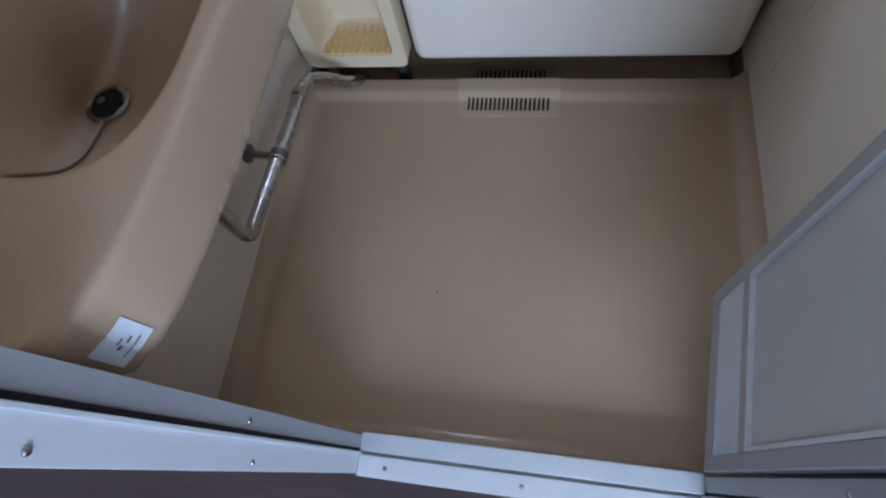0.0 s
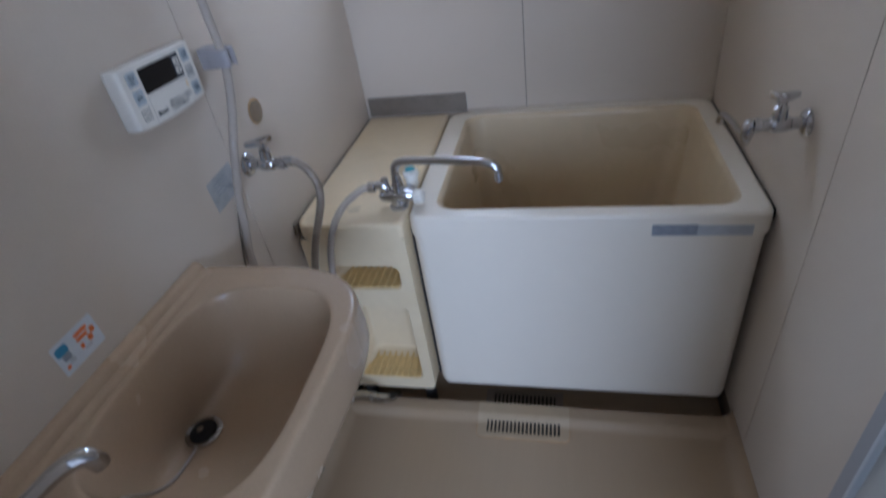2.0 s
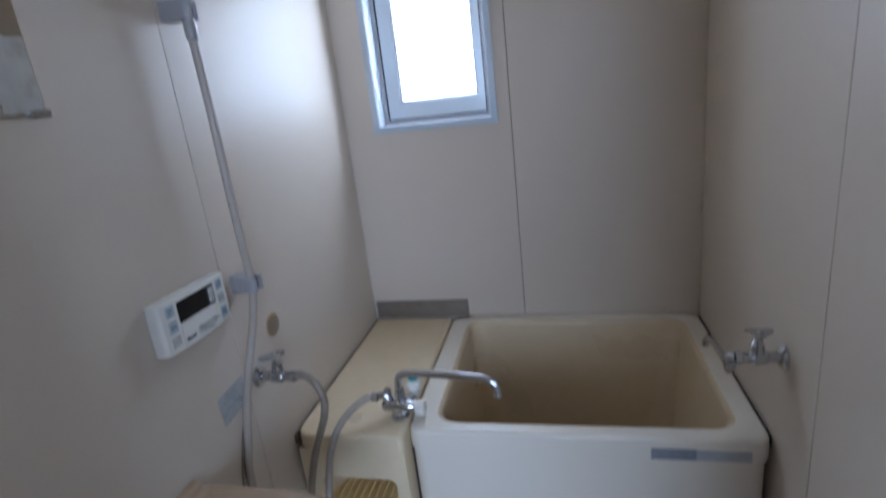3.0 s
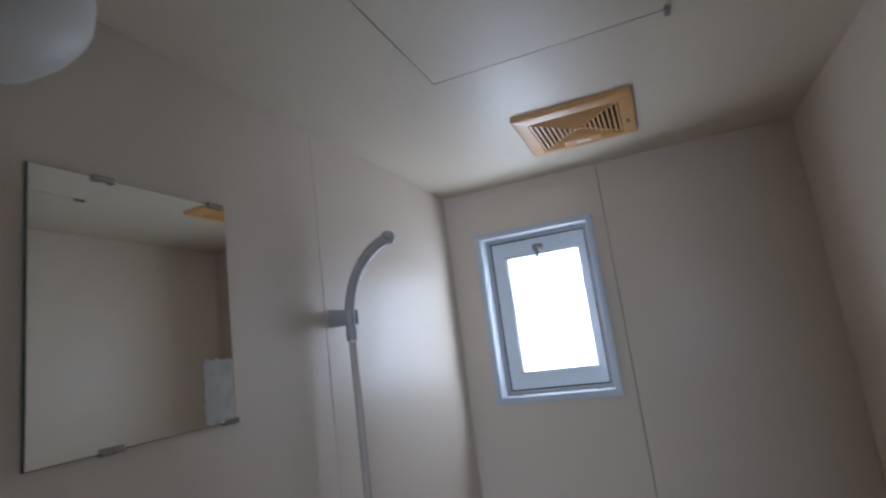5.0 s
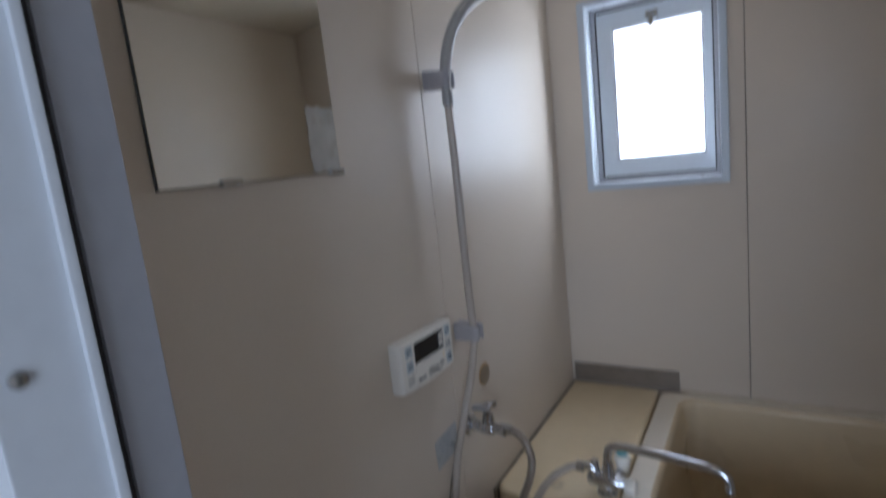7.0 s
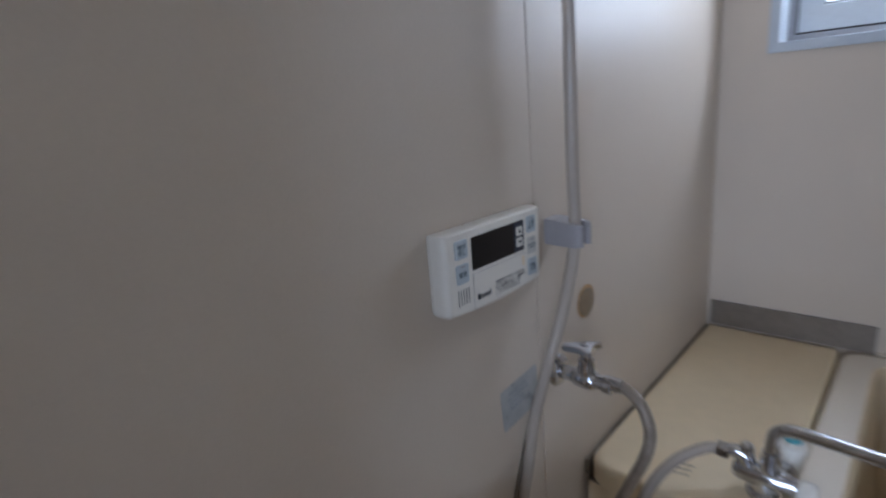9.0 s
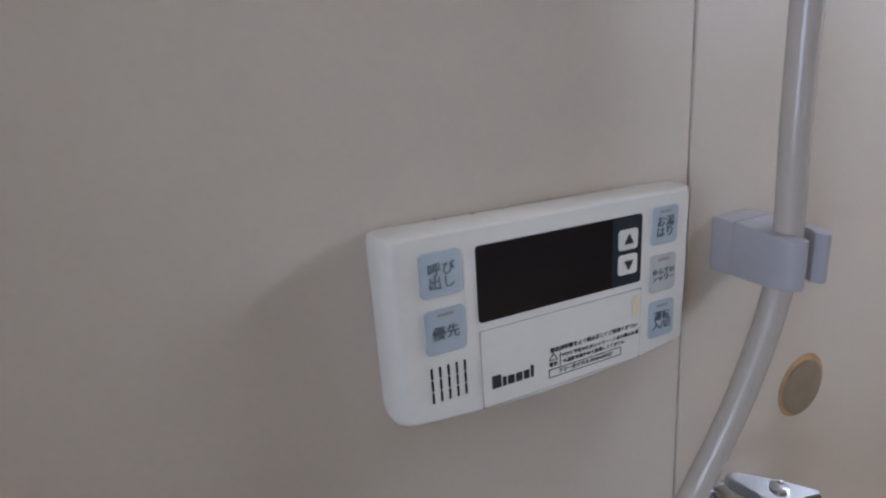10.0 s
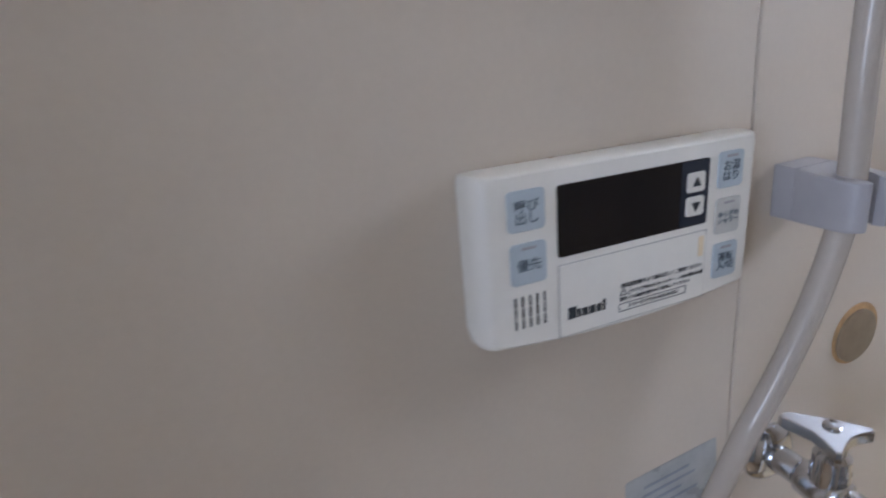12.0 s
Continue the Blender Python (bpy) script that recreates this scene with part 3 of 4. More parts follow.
bm = face_with_holes()
for q in NICHES:
    a0, a1, c0, c1 = q
    rr = [[(a, CY + d, c) for a, c in rrect(a0 + k, a1 - k, c0 + k * 0.4, c1 - k, 0.022, 5)] for d, k in ((0, 0), (0.004, 0.003), (0.06, 0.010), (0.105, 0.020), (0.118, 0.035))]
    loft(rr, cap0=False, bm=bm)
loft([[(a, CY, c) for a, c in b0], [(a, 1.74, c) for a, c in b0]], cap0=False, cap1=True, bm=bm)
bmesh.ops.remove_doubles(bm, verts=bm.verts, dist=0.0002)
for k in range(3):
    b_ = rbox(-0.022 + 0.004 * k, 0.022 - 0.006 * k, -0.0014, 0.0014, 0.0, 0.0004)
    bmesh.ops.transform(b_, matrix=Matrix.Translation((0.138 + 0.006 * k, 1.152 - 0.012 * k, 0.6566)) @ Matrix.Rotation(radians(14), 4, "Z"), verts=b_.verts)
    part("print_bar", b_, M_FADED, counter, "faded grey print")
part("body", bm, M_COUNTER, counter, "cream body with rounded hollows", smooth=40)
for a0, a1, c0, c1 in NICHES:
    sh = part("shelf", rbox(a0 + 0.004, a1 - 0.004, CY + 0.004, CY + 0.105, c0 - 0.001, c0 + 0.006, 0.003), M_AMBER, counter, "yellowed ribbed shelf")
    first = part("rib", rbox(-0.0040, 0.0040, CY + 0.002, CY + 0.10, c0 + 0.003, c0 + 0.0092, 0.0028), M_AMBER, sh)
    n = 10
    step = (a1 - a0 - 0.03) / (n - 1)
    first.matrix_basis = Matrix.Translation((a0 + 0.015, 0, 0))
    for i in range(1, n):
        shared("rib", first.data, sh, Matrix.Translation((a0 + 0.015 + step * i, 0, 0)))
for x in (0.05, 0.25):
    for y in (1.12, 1.70):
        part("foot", lathe([(0.018, -0.05), (0.018, 0.06)], Matrix.Translation((x, y, 0)), 14), M_RUBBER, counter)
tagged(part("steel_strip", rbox(0.010, 0.349, D - 0.006, D - 0.0003, 0.658, 0.722, 0.001), M_STEEL), "dull stainless strip on the wall over the counter", "metal strip")

tagged(part("counter_sealant", rbox(0.0002, 0.0066, 1.078, 1.744, 0.620, 0.6500, 0.002), M_JOINT), "brown sealant between counter and wall", "sealant", kind="structure")
tagged(part("corner_trim", rbox(W - 0.006, W - 0.0002, D - 0.006, D - 0.0002, 0.665, H - 0.001, 0.002), M_WALL), "pale sealant strip in the wall corner", "trim", kind="structure")
tagged(part("corner_trim", rbox(0.0002, 0.004, D - 0.004, D - 0.0002, 0.73, H - 0.001, 0.0015), M_WALL), "pale sealant strip in the wall corner", "trim", kind="structure")

# ---- washbasin ----
basin = thing("washbasin", "beige enamel washbasin with a deep oval bowl on the wall", "washbasin")
BY0, BY1 = 0.162, 0.757
OUT = [(0.162, 0.298), (0.20, 0.318), (0.255, 0.330), (0.336, 0.338), (0.453, 0.343), (0.56, 0.347), (0.62, 0.346), (0.665, 0.337), (0.70, 0.318), (0.728, 0.288), (0.745, 0.250)]


def plan(shrink, z, n=96):
    """The basin's outline: straight on the wall, bowed to the room."""
    pts = [(0.001, BY0 + 0.0), *[(x - shrink, y + (shrink * 0.4 if y < 0.3 else -shrink * max(0, (y - 0.6) / 0.15))) for y, x in OUT], (0.20, BY1 - shrink), (0.001, BY1 - shrink)]
    c = [Vector((*p, 0)) for p in pts]
    mid = spline_line([(*p, 0) for p in pts[1:-1]], 6)
    line = [c[0]] + list(mid) + [c[-1]]
    out = []
    for i in range(n):
        a = 2 * math.pi * i / n
        dx, dy, far = math.cos(a), math.sin(a), 0.0
        for p, q in zip(line, line[1:] + line[:1]):
            ex, ey = q.x - p.x, q.y - p.y
            det = ex * dy - ey * dx
            if abs(det) < 1e-12:
                continue
            px, py = p.x - 0.19, p.y - 0.495
            k, f = (ex * py - ey * px) / det, (dx * py - dy * px) / det
            if -1e-6 <= f <= 1 + 1e-6 and k > far:
                far = k
        out.append((0.19 + far * dx, 0.495 + far * dy, z))
    return out


def bowl(ca, cb, ra, rb, z, e=2.6, n=96):
    """An oval ring, its points at even angles."""
    out = []
    for i in range(n):
        a = 2 * math.pi * i / n
        c_, s_ = math.cos(a), math.sin(a)
        k = (abs(c_ / ra) ** e + abs(s_ / rb) ** e) ** (-1 / e)
        out.append((ca + k * c_, cb + k * s_, z))
    return out


BOWL = [(0.1795, 0.501, 0.1370, 0.1920, 0.7790, 3.3), (0.179, 0.501, 0.1350, 0.1900, 0.772, 3.3), (0.175, 0.501, 0.129, 0.183, 0.735, 3.0), (0.165, 0.502, 0.117, 0.168, 0.685, 2.7),
        (0.150, 0.503, 0.103, 0.142, 0.648, 2.5), (0.118, 0.508, 0.076, 0.095, 0.627, 2.2), (0.089, 0.512, 0.045, 0.05, 0.615, 2.0), (0.074, 0.514, 0.030, 0.030, 0.612, 2.0)]
SIDE = ((0.058, 0.640), (0.040, 0.647), (0.026, 0.656), (0.014, 0.667), (0.001, 0.684), (-0.004, 0.702), (-0.004, 0.735), (-0.001, 0.770), (0.0, 0.7755), (0.002, 0.7795), (0.006, 0.7815), (0.010, 0.782), (0.013, 0.782))
rings = [bowl(0.085, 0.510, 0.055, 0.055, 0.590, 2.0), bowl(0.135, 0.505, 0.110, 0.140, 0.620, 2.4), *[plan(k, z) for k, z in SIDE],
         bowl(0.1795, 0.501, 0.1450, 0.2000, 0.782, 3.3), bowl(0.1795, 0.501, 0.1405, 0.1955, 0.7818, 3.3), bowl(0.1795, 0.501, 0.1382, 0.1932, 0.7808, 3.3), *[bowl(*q) for q in BOWL]]
part("bowl", loft(rings, cap0=True, cap1=True), M_BASIN, basin, smooth=60)
prof = [(0.001, 0.772), (0.034, 0.772), (0.033, 0.786), (0.028, 0.791), (0.020, 0.791), (0.018, 0.800), (0.013, 0.805), (0.001, 0.805)]
part("back_ledge", loft([[(a, y, z) for a, z in prof] for y in (BY0 + 0.004, BY1 - 0.03, BY1 - 0.022)]), M_BASIN, basin, "raised ledge against the wall", smooth=50)
waste = part("waste", lathe([(0.031, 0.0), (0.031, 0.0025), (0.026, 0.004), (0.020, 0.002), (0.018, -0.003), (0, -0.003)], Matrix.Translation((0.074, 0.514, 0.6145)), 28), M_PIPE, basin, "steel waste ring")
# Flat black disc gives the waste its shaded hole.
part("waste_hole_shade", lathe([(0.0225, 0.0036), (0, 0.0034)], Matrix.Translation((0.074, 0.514, 0.6150)), 24), M_DARK, waste)
part("stopper_post", lathe([(0.004, -0.002), (0.004, 0.004), (0.006, 0.006), (0, 0.007)], Matrix.Translation((0.071, 0.513, 0.6190)), 12), M_CHROME, waste)
def bowl_z(x, y):
    """The bowl's height at a point of the plan."""
    last = None
    for ca, cb, ra, rb, z, e in BOWL:
        f = (abs((x - ca) / ra) ** e + abs((y - cb) / rb) ** e) ** (1 / e)
        if last and f >= 1 > last[0]:
            k = (1 - last[0]) / (f - last[0])
            return last[1] + (z - last[1]) * k
        last = (f, z)
    return 0.612


chain = part("plug_chain", tube([(x, y, bowl_z(x, y) + 0.0035) for x, y in ((0.077, 0.488), (0.083, 0.455), (0.085, 0.42), (0.083, 0.390), (0.083, 0.366), (0.090, 0.349), (0.103, 0.334))], 0.0022, 8, 8, rib=0.25), M_HOSE, basin, "dull ball chain")
part("chain_stay", lathe([(0.008, 0), (0.008, 0.004), (0.004, 0.008), (0, 0.009)], Matrix.Translation((0.106, 0.331, bowl_z(0.106, 0.331) - 0.002)), 14), M_RUBBER, basin)


def apron_x(y, z):
    """How far the basin's front stands out at a point."""
    k = float(np.interp(z, [q[1] for q in SIDE], [q[0] for q in SIDE]))
    edge = sorted((p[1], p[0]) for p in plan(k, z) if p[0] > 0.22)
    return float(np.interp(y, [p[0] for p in edge], [p[1] for p in edge]))


st = part("price_sticker", loft([[(apron_x(y, z) + 0.0012, y, z) for y in np.linspace(0.169, 0.204, 9)] for z in np.linspace(0.748, 0.708, 11)], False, False, False), M_PAPER, basin, "small white printed sticker", smooth=60)
for z0, z1, ya, yb in ((0.7330, 0.7350, 0.183, 0.189), (0.7270, 0.7310, 0.180, 0.184), (0.7255, 0.7280, 0.187, 0.193), (0.7170, 0.7185, 0.176, 0.196)):
    part("print_bar", loft([[(apron_x(y, z) + 0.0018, y, z) for y in np.linspace(ya, yb, 4)] for z in (z0, z1)], False, False, False), M_KEYINK, st)

basin_tap = thing("basin_tap", "chrome pillar tap with a swan spout on the washbasin", "tap")
part("base", lathe([(0.026, 0), (0.026, 0.006), (0.021, 0.014), (0.020, 0.045), (0.014, 0.055), (0.010, 0.062)], Matrix.Translation((0.085, 0.232, 0.779)), 24), M_CHROME, basin_tap)
part("spout", tube([(0.087, 0.238, 0.828), (0.098, 0.255, 0.838), (0.115, 0.280, 0.846), (0.132, 0.303, 0.856), (0.144, 0.322, 0.853), (0.148, 0.329, 0.838), (0.148, 0.330, 0.829)], [0.011, 0.0105, 0.0095, 0.0105, 0.0115, 0.0115, 0.011], 18, 7), M_CHROME, basin_tap)
hd = part("handle", lathe([(0.009, 0), (0.009, 0.012), (0.017, 0.016), (0.018, 0.024), (0.012, 0.030), (0, 0.031)], Matrix.Translation((0.080, 0.226, 0.839)), 20), M_CHROME, basin_tap)
part("lever", tube([(0.080, 0.230, 0.862), (0.082, 0.255, 0.870), (0.084, 0.275, 0.876)], [0.006, 0.005, 0.006], 10, 5), M_CHROME, hd)

pipe = thing("waste_pipe", "worn chrome waste pipe running along the wall to the tub", "pipe")
part("pipe", tube([(0.072, 0.500, 0.606), (0.072, 0.500, 0.40), (0.072, 0.500, 0.245), (0.072, 0.503, 0.222), (0.072, 0.514, 0.209), (0.072, 0.545, 0.206), (0.070, 0.78, 0.180), (0.066, 0.90, 0.165)], 0.0155, 18, 6), M_PIPE, pipe)
part("joint", tube([(0.0665, 0.885, 0.167), (0.066, 0.905, 0.164)], 0.0185, 18, 3), M_PIPE, pipe)
part("tail", tube([(0.066, 0.905, 0.164), (0.070, 0.955, 0.145), (0.092, 0.990, 0.110), (0.130, 1.020, 0.062), (0.150, 1.085, 0.0)], 0.0150, 16, 6), M_PIPE, pipe)
cl = part("clamp", tube([(0.0715, 0.698, 0.188), (0.0715, 0.716, 0.186)], 0.0190, 18, 3), M_OXIDE, pipe, "dark oxidised clamp ring")
part("rim", tube([(0.0715, 0.695, 0.1884), (0.0715, 0.699, 0.188)], 0.0205, 18, 2), M_PIPE, cl)
part("rim", tube([(0.0715, 0.715, 0.1861), (0.0715, 0.719, 0.1857)], 0.0205, 18, 2), M_OXIDE, cl)
part("stay", tube([(0.058, 0.707, 0.190), (0.0, 0.707, 0.198)], 0.0085, 12, 3), M_OXIDE, cl)
part("rosette", lathe([(0.022, 0), (0.021, 0.008), (0.009, 0.012)], axis_x(0.0005, 0.707, 0.198), 18), M_OXIDE, cl)
part("union", tube([(0.072, 0.5, 0.52), (0.072, 0.5, 0.56)], 0.021, 18, 3), M_PIPE, pipe)

# ---- taps and hoses over the counter ----
def wall_tap(name, label, m, spout=None):
    """A stop tap on a wall rosette: body, stem and a winged handle; local +x leaves the wall."""
    tap = thing(name, label, "tap", "wall taps")
    part("rosette", lathe([(0.026, 0), (0.026, 0.003), (0.022, 0.008), (0.013, 0.012)], axis_x(0.0005, 0, 0), 26), M_CHROME, tap)
    body = part("body", lathe([(0.0115, 0.008), (0.0115, 0.030), (0.0145, 0.034), (0.0160, 0.045), (0.0160, 0.058), (0.0135, 0.064), (0.0110, 0.066), (0.0110, 0.078), (0.0135, 0.080), (0.0135, 0.092), (0.009, 0.094)], axis_x(0, 0, 0), 22), M_CHROME, tap)
    part("stem", lathe([(0.0135, 0.0), (0.0135, 0.014), (0.0125, 0.016), (0.0125, 0.026), (0.0085, 0.030), (0.0085, 0.042)], Matrix.Translation((0.051, 0, 0.006)), 20), M_CHROME, body)
    b_ = lathe([(0.0085, 0.036), (0.0105, 0.041), (0.0105, 0.047), (0, 0.0475)], Matrix.Translation((0.051, 0, 0.006)), 20)
    fan = [(0.0195, -0.0115), (0.0205, -0.0185), (0.0250, -0.0195), (0.045, -0.0160), (0.0665, -0.0240), (0.0690, -0.0215), (0.0645, -0.010),
           (0.0622, -0.001), (0.0625, 0.008), (0.0655, 0.0185), (0.0630, 0.0215), (0.045, 0.0100), (0.024, -0.0075)]
    loft([[(0.048 + (x - 0.048) * k, y * k, z) for x, y in fan] for k, z in ((0.90, 0.0455), (0.99, 0.0465), (1.0, 0.0480), (1.0, 0.0535), (0.985, 0.0548), (0.93, 0.0556))], bm=b_)
    lathe([(0.0062, 0.0550), (0.0062, 0.0572), (0.005, 0.0580), (0, 0.0582)], Matrix.Translation((0.048, 0, 0)), 18, bm=b_)
    part("handle", b_, M_CHROME, tap, "winged chrome handle")
    tap.matrix_basis = m
    return tap


wall_tap("wall_tap", "chrome stop tap on the wall feeding a braided hose", Matrix.Translation((0, 0.997, 0.866)))
rt = wall_tap("wall_tap", "chrome wall tap over the tub with a swivel spout", Matrix.Translation((W, 1.101, 0.853)) @ Matrix.Rotation(math.pi, 4, "Z"))
part("spout", tube([(0.090, 0, 0.0), (0.097, -0.003, -0.003), (0.098, -0.006, -0.022), (0.092, -0.030, -0.045), (0.080, -0.10, -0.060), (0.078, -0.20, -0.072), (0.082, -0.235, -0.078), (0.084, -0.245, -0.100)], [0.0125, 0.013, 0.012, 0.0085, 0.0075, 0.0075, 0.008, 0.008], 14, 6), M_CHROME, rt)

hose = thing("braided_hose", "grey braided metal hose curving down before the counter", "hose")
part("hose", tube([(0.094, 0.997, 0.870), (0.114, 0.998, 0.866), (0.135, 0.999, 0.845), (0.146, 1.000, 0.806), (0.139, 0.999, 0.762), (0.121, 0.996, 0.715), (0.102, 0.985, 0.660), (0.092, 0.960, 0.59), (0.095, 0.930, 0.52), (0.10, 0.900, 0.42), (0.09, 0.86, 0.36)], 0.0082, 12, 22, rib=0.07), M_HOSE, hose)
part("ferrule", tube([(0.088, 0.997, 0.870), (0.107, 0.998, 0.869)], 0.0105, 14, 3), M_CHROME, hose)

mixer = thing("mixer_tap", "chrome mixer tap with a long swivel spout standing on the counter", "mixer tap")
part("base", lathe([(0.024, -0.0105), (0.024, -0.005), (0.018, 0.001), (0.015, 0.030)], Matrix.Translation((0.262, 1.135, 0.679)), 24), M_CHROME, mixer)
part("body", lathe([(0.0, 0.0), (0.012, 0.001), (0.016, 0.006), (0.017, 0.018), (0.0165, 0.070), (0.014, 0.076), (0.012, 0.088)], axis_x(0.218, 1.135, 0.700), 24), M_CHROME, mixer)
part("collar", lathe([(0.0145, 0), (0.0145, 0.020), (0.0125, 0.026), (0.0125, 0.034)], Matrix.Translation((0.268, 1.135, 0.712)), 20), M_CHROME, mixer)
part("spout", tube([(0.268, 1.135, 0.735), (0.268, 1.134, 0.765), (0.274, 1.132, 0.784), (0.292, 1.130, 0.794), (0.330, 1.126, 0.797), (0.400, 1.118, 0.798), (0.470, 1.109, 0.797), (0.500, 1.106, 0.793), (0.517, 1.104, 0.780), (0.520, 1.104, 0.762)], [0.0098, 0.0098, 0.0098, 0.0098, 0.0095, 0.0095, 0.0095, 0.0095, 0.0095, 0.0088], 18, 7), M_CHROME, mixer)
part("spout_tip", lathe([(0.0105, 0), (0.0105, 0.012), (0.009, 0.014)], Matrix.Translation((0.5200, 1.104, 0.752)), 18), M_CHROME, mixer)
kn = part("knob", lathe([(0.010, 0.0), (0.016, 0.002), (0.0185, 0.006), (0.0185, 0.022), (0.015, 0.026), (0, 0.027)], axis_x(0.304, 1.130, 0.698), 20), M_WHITE, mixer, "white plastic knob")
part("stem", lathe([(0.016, 0.0), (0.016, 0.026), (0.020, 0.028), (0.020, 0.040), (0.012, 0.046), (0.0, 0.047)], Matrix.Translation((0.285, 1.200, 0.690)), 18), M_WHITE, mixer, "white divert handle")
part("bridge", tube([(0.270, 1.140, 0.695), (0.278, 1.17, 0.692), (0.285, 1.20, 0.690)], 0.012, 14, 4), M_CHROME, mixer)
part("cap", lathe([(0.013, 0.0), (0.012, 0.003), (0, 0.004)], Matrix.Translation((0.285, 1.200, 0.7365)), 18), M_TEAL, mixer, "teal cap")
el = part("outlet", tube([(0.240, 1.135, 0.705), (0.236, 1.135, 0.722), (0.226, 1.133, 0.730), (0.205, 1.128, 0.729)], [0.0125, 0.0125, 0.011, 0.010], 16, 5), M_CHROME, mixer)
part("screw_top", lathe([(0.010, 0), (0.010, 0.014), (0.006, 0.018), (0, 0.018)], Matrix.Translation((0.236, 1.135, 0.730)), 16), M_CHROME, el)
part("nut", lathe([(0.0135, 0), (0.0135, 0.016), (0.010, 0.018)], axis_x(0.196, 1.127, 0.729), 6), M_CHROME, el)

mixer.matrix_basis = Matrix.Translation((0, 0.02, -0.012))

hose2 = thing("mixer_hose", "pale grey plastic hose from the mixer, hanging before the counter", "hose")
part("hose", tube([(0.200, 1.147, 0.717), (0.180, 1.134, 0.716), (0.152, 1.098, 0.705), (0.130, 1.060, 0.678), (0.116, 1.030, 0.630), (0.112, 1.005, 0.570), (0.115, 0.97, 0.49), (0.12, 0.92, 0.41), (0.11, 0.88, 0.36)], 0.0085, 14, 10), M_HOSEW, hose2)

# ---- shower ----
def hook(name, label, y, z):
    """A wall holder: a block on the wall that ends in a fork round a round handle."""
    h = thing(name, label, "shower holder", "shower holders")
    arm = [(0.0005, -0.0165), (0.006, -0.0168), (0.016, -0.0172), (0.0162, 0.0172), (0.006, 0.0168), (0.0005, 0.0165)]
    bore = [(0.043 + 0.0112 * math.cos(radians(a)), 0.0112 * math.sin(radians(a))) for a in np.linspace(42, 318, 17)]
    fork = [(0.0163, -0.0172), (0.030, -0.0186), (0.043, -0.0192), (0.051, -0.0182), (0.0562, -0.0150), (0.0584, -0.0112), (0.0578, -0.0088), (0.0552, -0.0078)]
    outline = fork + bore[::-1] + [(x, -w) for x, w in fork[::-1]]

    def block(plan_, zs):
        mx = sum(p[0] for p in plan_) / len(plan_)
        return loft([[(mx + (x - mx) * k, w * k, c - (0.12 * max(0.0, x - 0.010) if c > 0 else 0.0)) for x, w in plan_] for k, c in zs])

    zs = ((0.965, -0.0182), (0.99, -0.0176), (1.0, -0.0162), (1.0, 0.0162), (0.99, 0.0176), (0.965, 0.0182))
    part("arm", block(arm, zs), M_GREYPL, h)
    part("fork", block(outline, zs), M_GREYPL, h, "grey plastic fork")
    h.matrix_basis = Matrix.Translation((0, y, z))
    return h


hook("shower_holder", "grey plastic shower holder on the wall, gripping the shower head", 0.978, 1.625)
hook("shower_holder", "grey plastic holder on the wall, guiding the shower hose", 0.9915, 1.094)

shower = thing("hand_shower", "grey plastic hand shower with a curved handle hung in its holder", "hand shower")
part("handle", tube([(0.044, 0.979, 1.585), (0.044, 0.979, 1.63), (0.048, 0.990, 1.68), (0.055, 1.010, 1.722), (0.066, 1.040, 1.760), (0.080, 1.078, 1.790), (0.094, 1.108, 1.804)], [0.0095, 0.0115, 0.0115, 0.0118, 0.0128, 0.0145, 0.0140], 18, 8), M_SHOWER, shower, smooth=60)
hd = part("head", lathe([(0.0, 0.0), (0.010, 0.001), (0.0155, 0.005), (0.0175, 0.012), (0.017, 0.022), (0.015, 0.025), (0, 0.025)], Matrix.Translation((0.094, 1.106, 1.815)) @ Matrix.Rotation(radians(150), 4, Vector((0.75, -0.6, 0.2))), 24), M_SHOWER, shower)
part("spray_plate", lathe([(0.0140, 0.0252), (0.0140, 0.0265), (0, 0.027)], Matrix.Translation((0.094, 1.106, 1.815)) @ Matrix.Rotation(radians(150), 4, Vector((0.75, -0.6, 0.2))), 24), M_CHROME, hd)

hose3 = thing("shower_hose", "smooth cream shower hose hanging down the wall", "hose")
part("hose", tube([(0.044, 0.979, 1.57), (0.045, 0.980, 1.45), (0.044, 0.981, 1.30), (0.042, 0.985, 1.18), (0.042, 0.988, 1.10), (0.044, 0.977, 1.062), (0.045, 0.958, 1.020), (0.044, 0.936, 0.978), (0.040, 0.918, 0.940), (0.028, 0.913, 0.890), (0.014, 0.908, 0.83), (0.0095, 0.894, 0.76), (0.0095, 0.876, 0.70), (0.018, 0.868, 0.58), (0.04, 0.87, 0.48), (0.08, 0.865, 0.38)], 0.0082, 16, 10), M_HOSEW, hose3)
part("nut", lathe([(0.0105, 0), (0.0115, 0.006), (0.0115, 0.022), (0.0105, 0.028)], Matrix.Translation((0.044, 0.979, 1.572)), 18), M_SHOWER, hose3, "grey end nut")
# Thin brown tube on the wall draws the hose's contact shadow.
grime = thing("hose_shade_line", "thin dark line painting the shower hose's contact shadow on the wall", "grime")
part("line", tube([(0.0004, 0.934, 0.850), (0.0004, 0.897, 0.785), (0.0004, 0.878, 0.742), (0.0004, 0.862, 0.695), (0.0004, 0.856, 0.62)], [0.0012, 0.0022, 0.0026, 0.0022, 0.001], 8, 6), M_JOINT, grime)

# ---- bath remote control ----
remote = thing("bath_remote", "white bath heater remote with a black display, blue-grey buttons and print", "bath remote")
rng_r = random.Random(8)
RW, RH = 0.0925, 0.0490


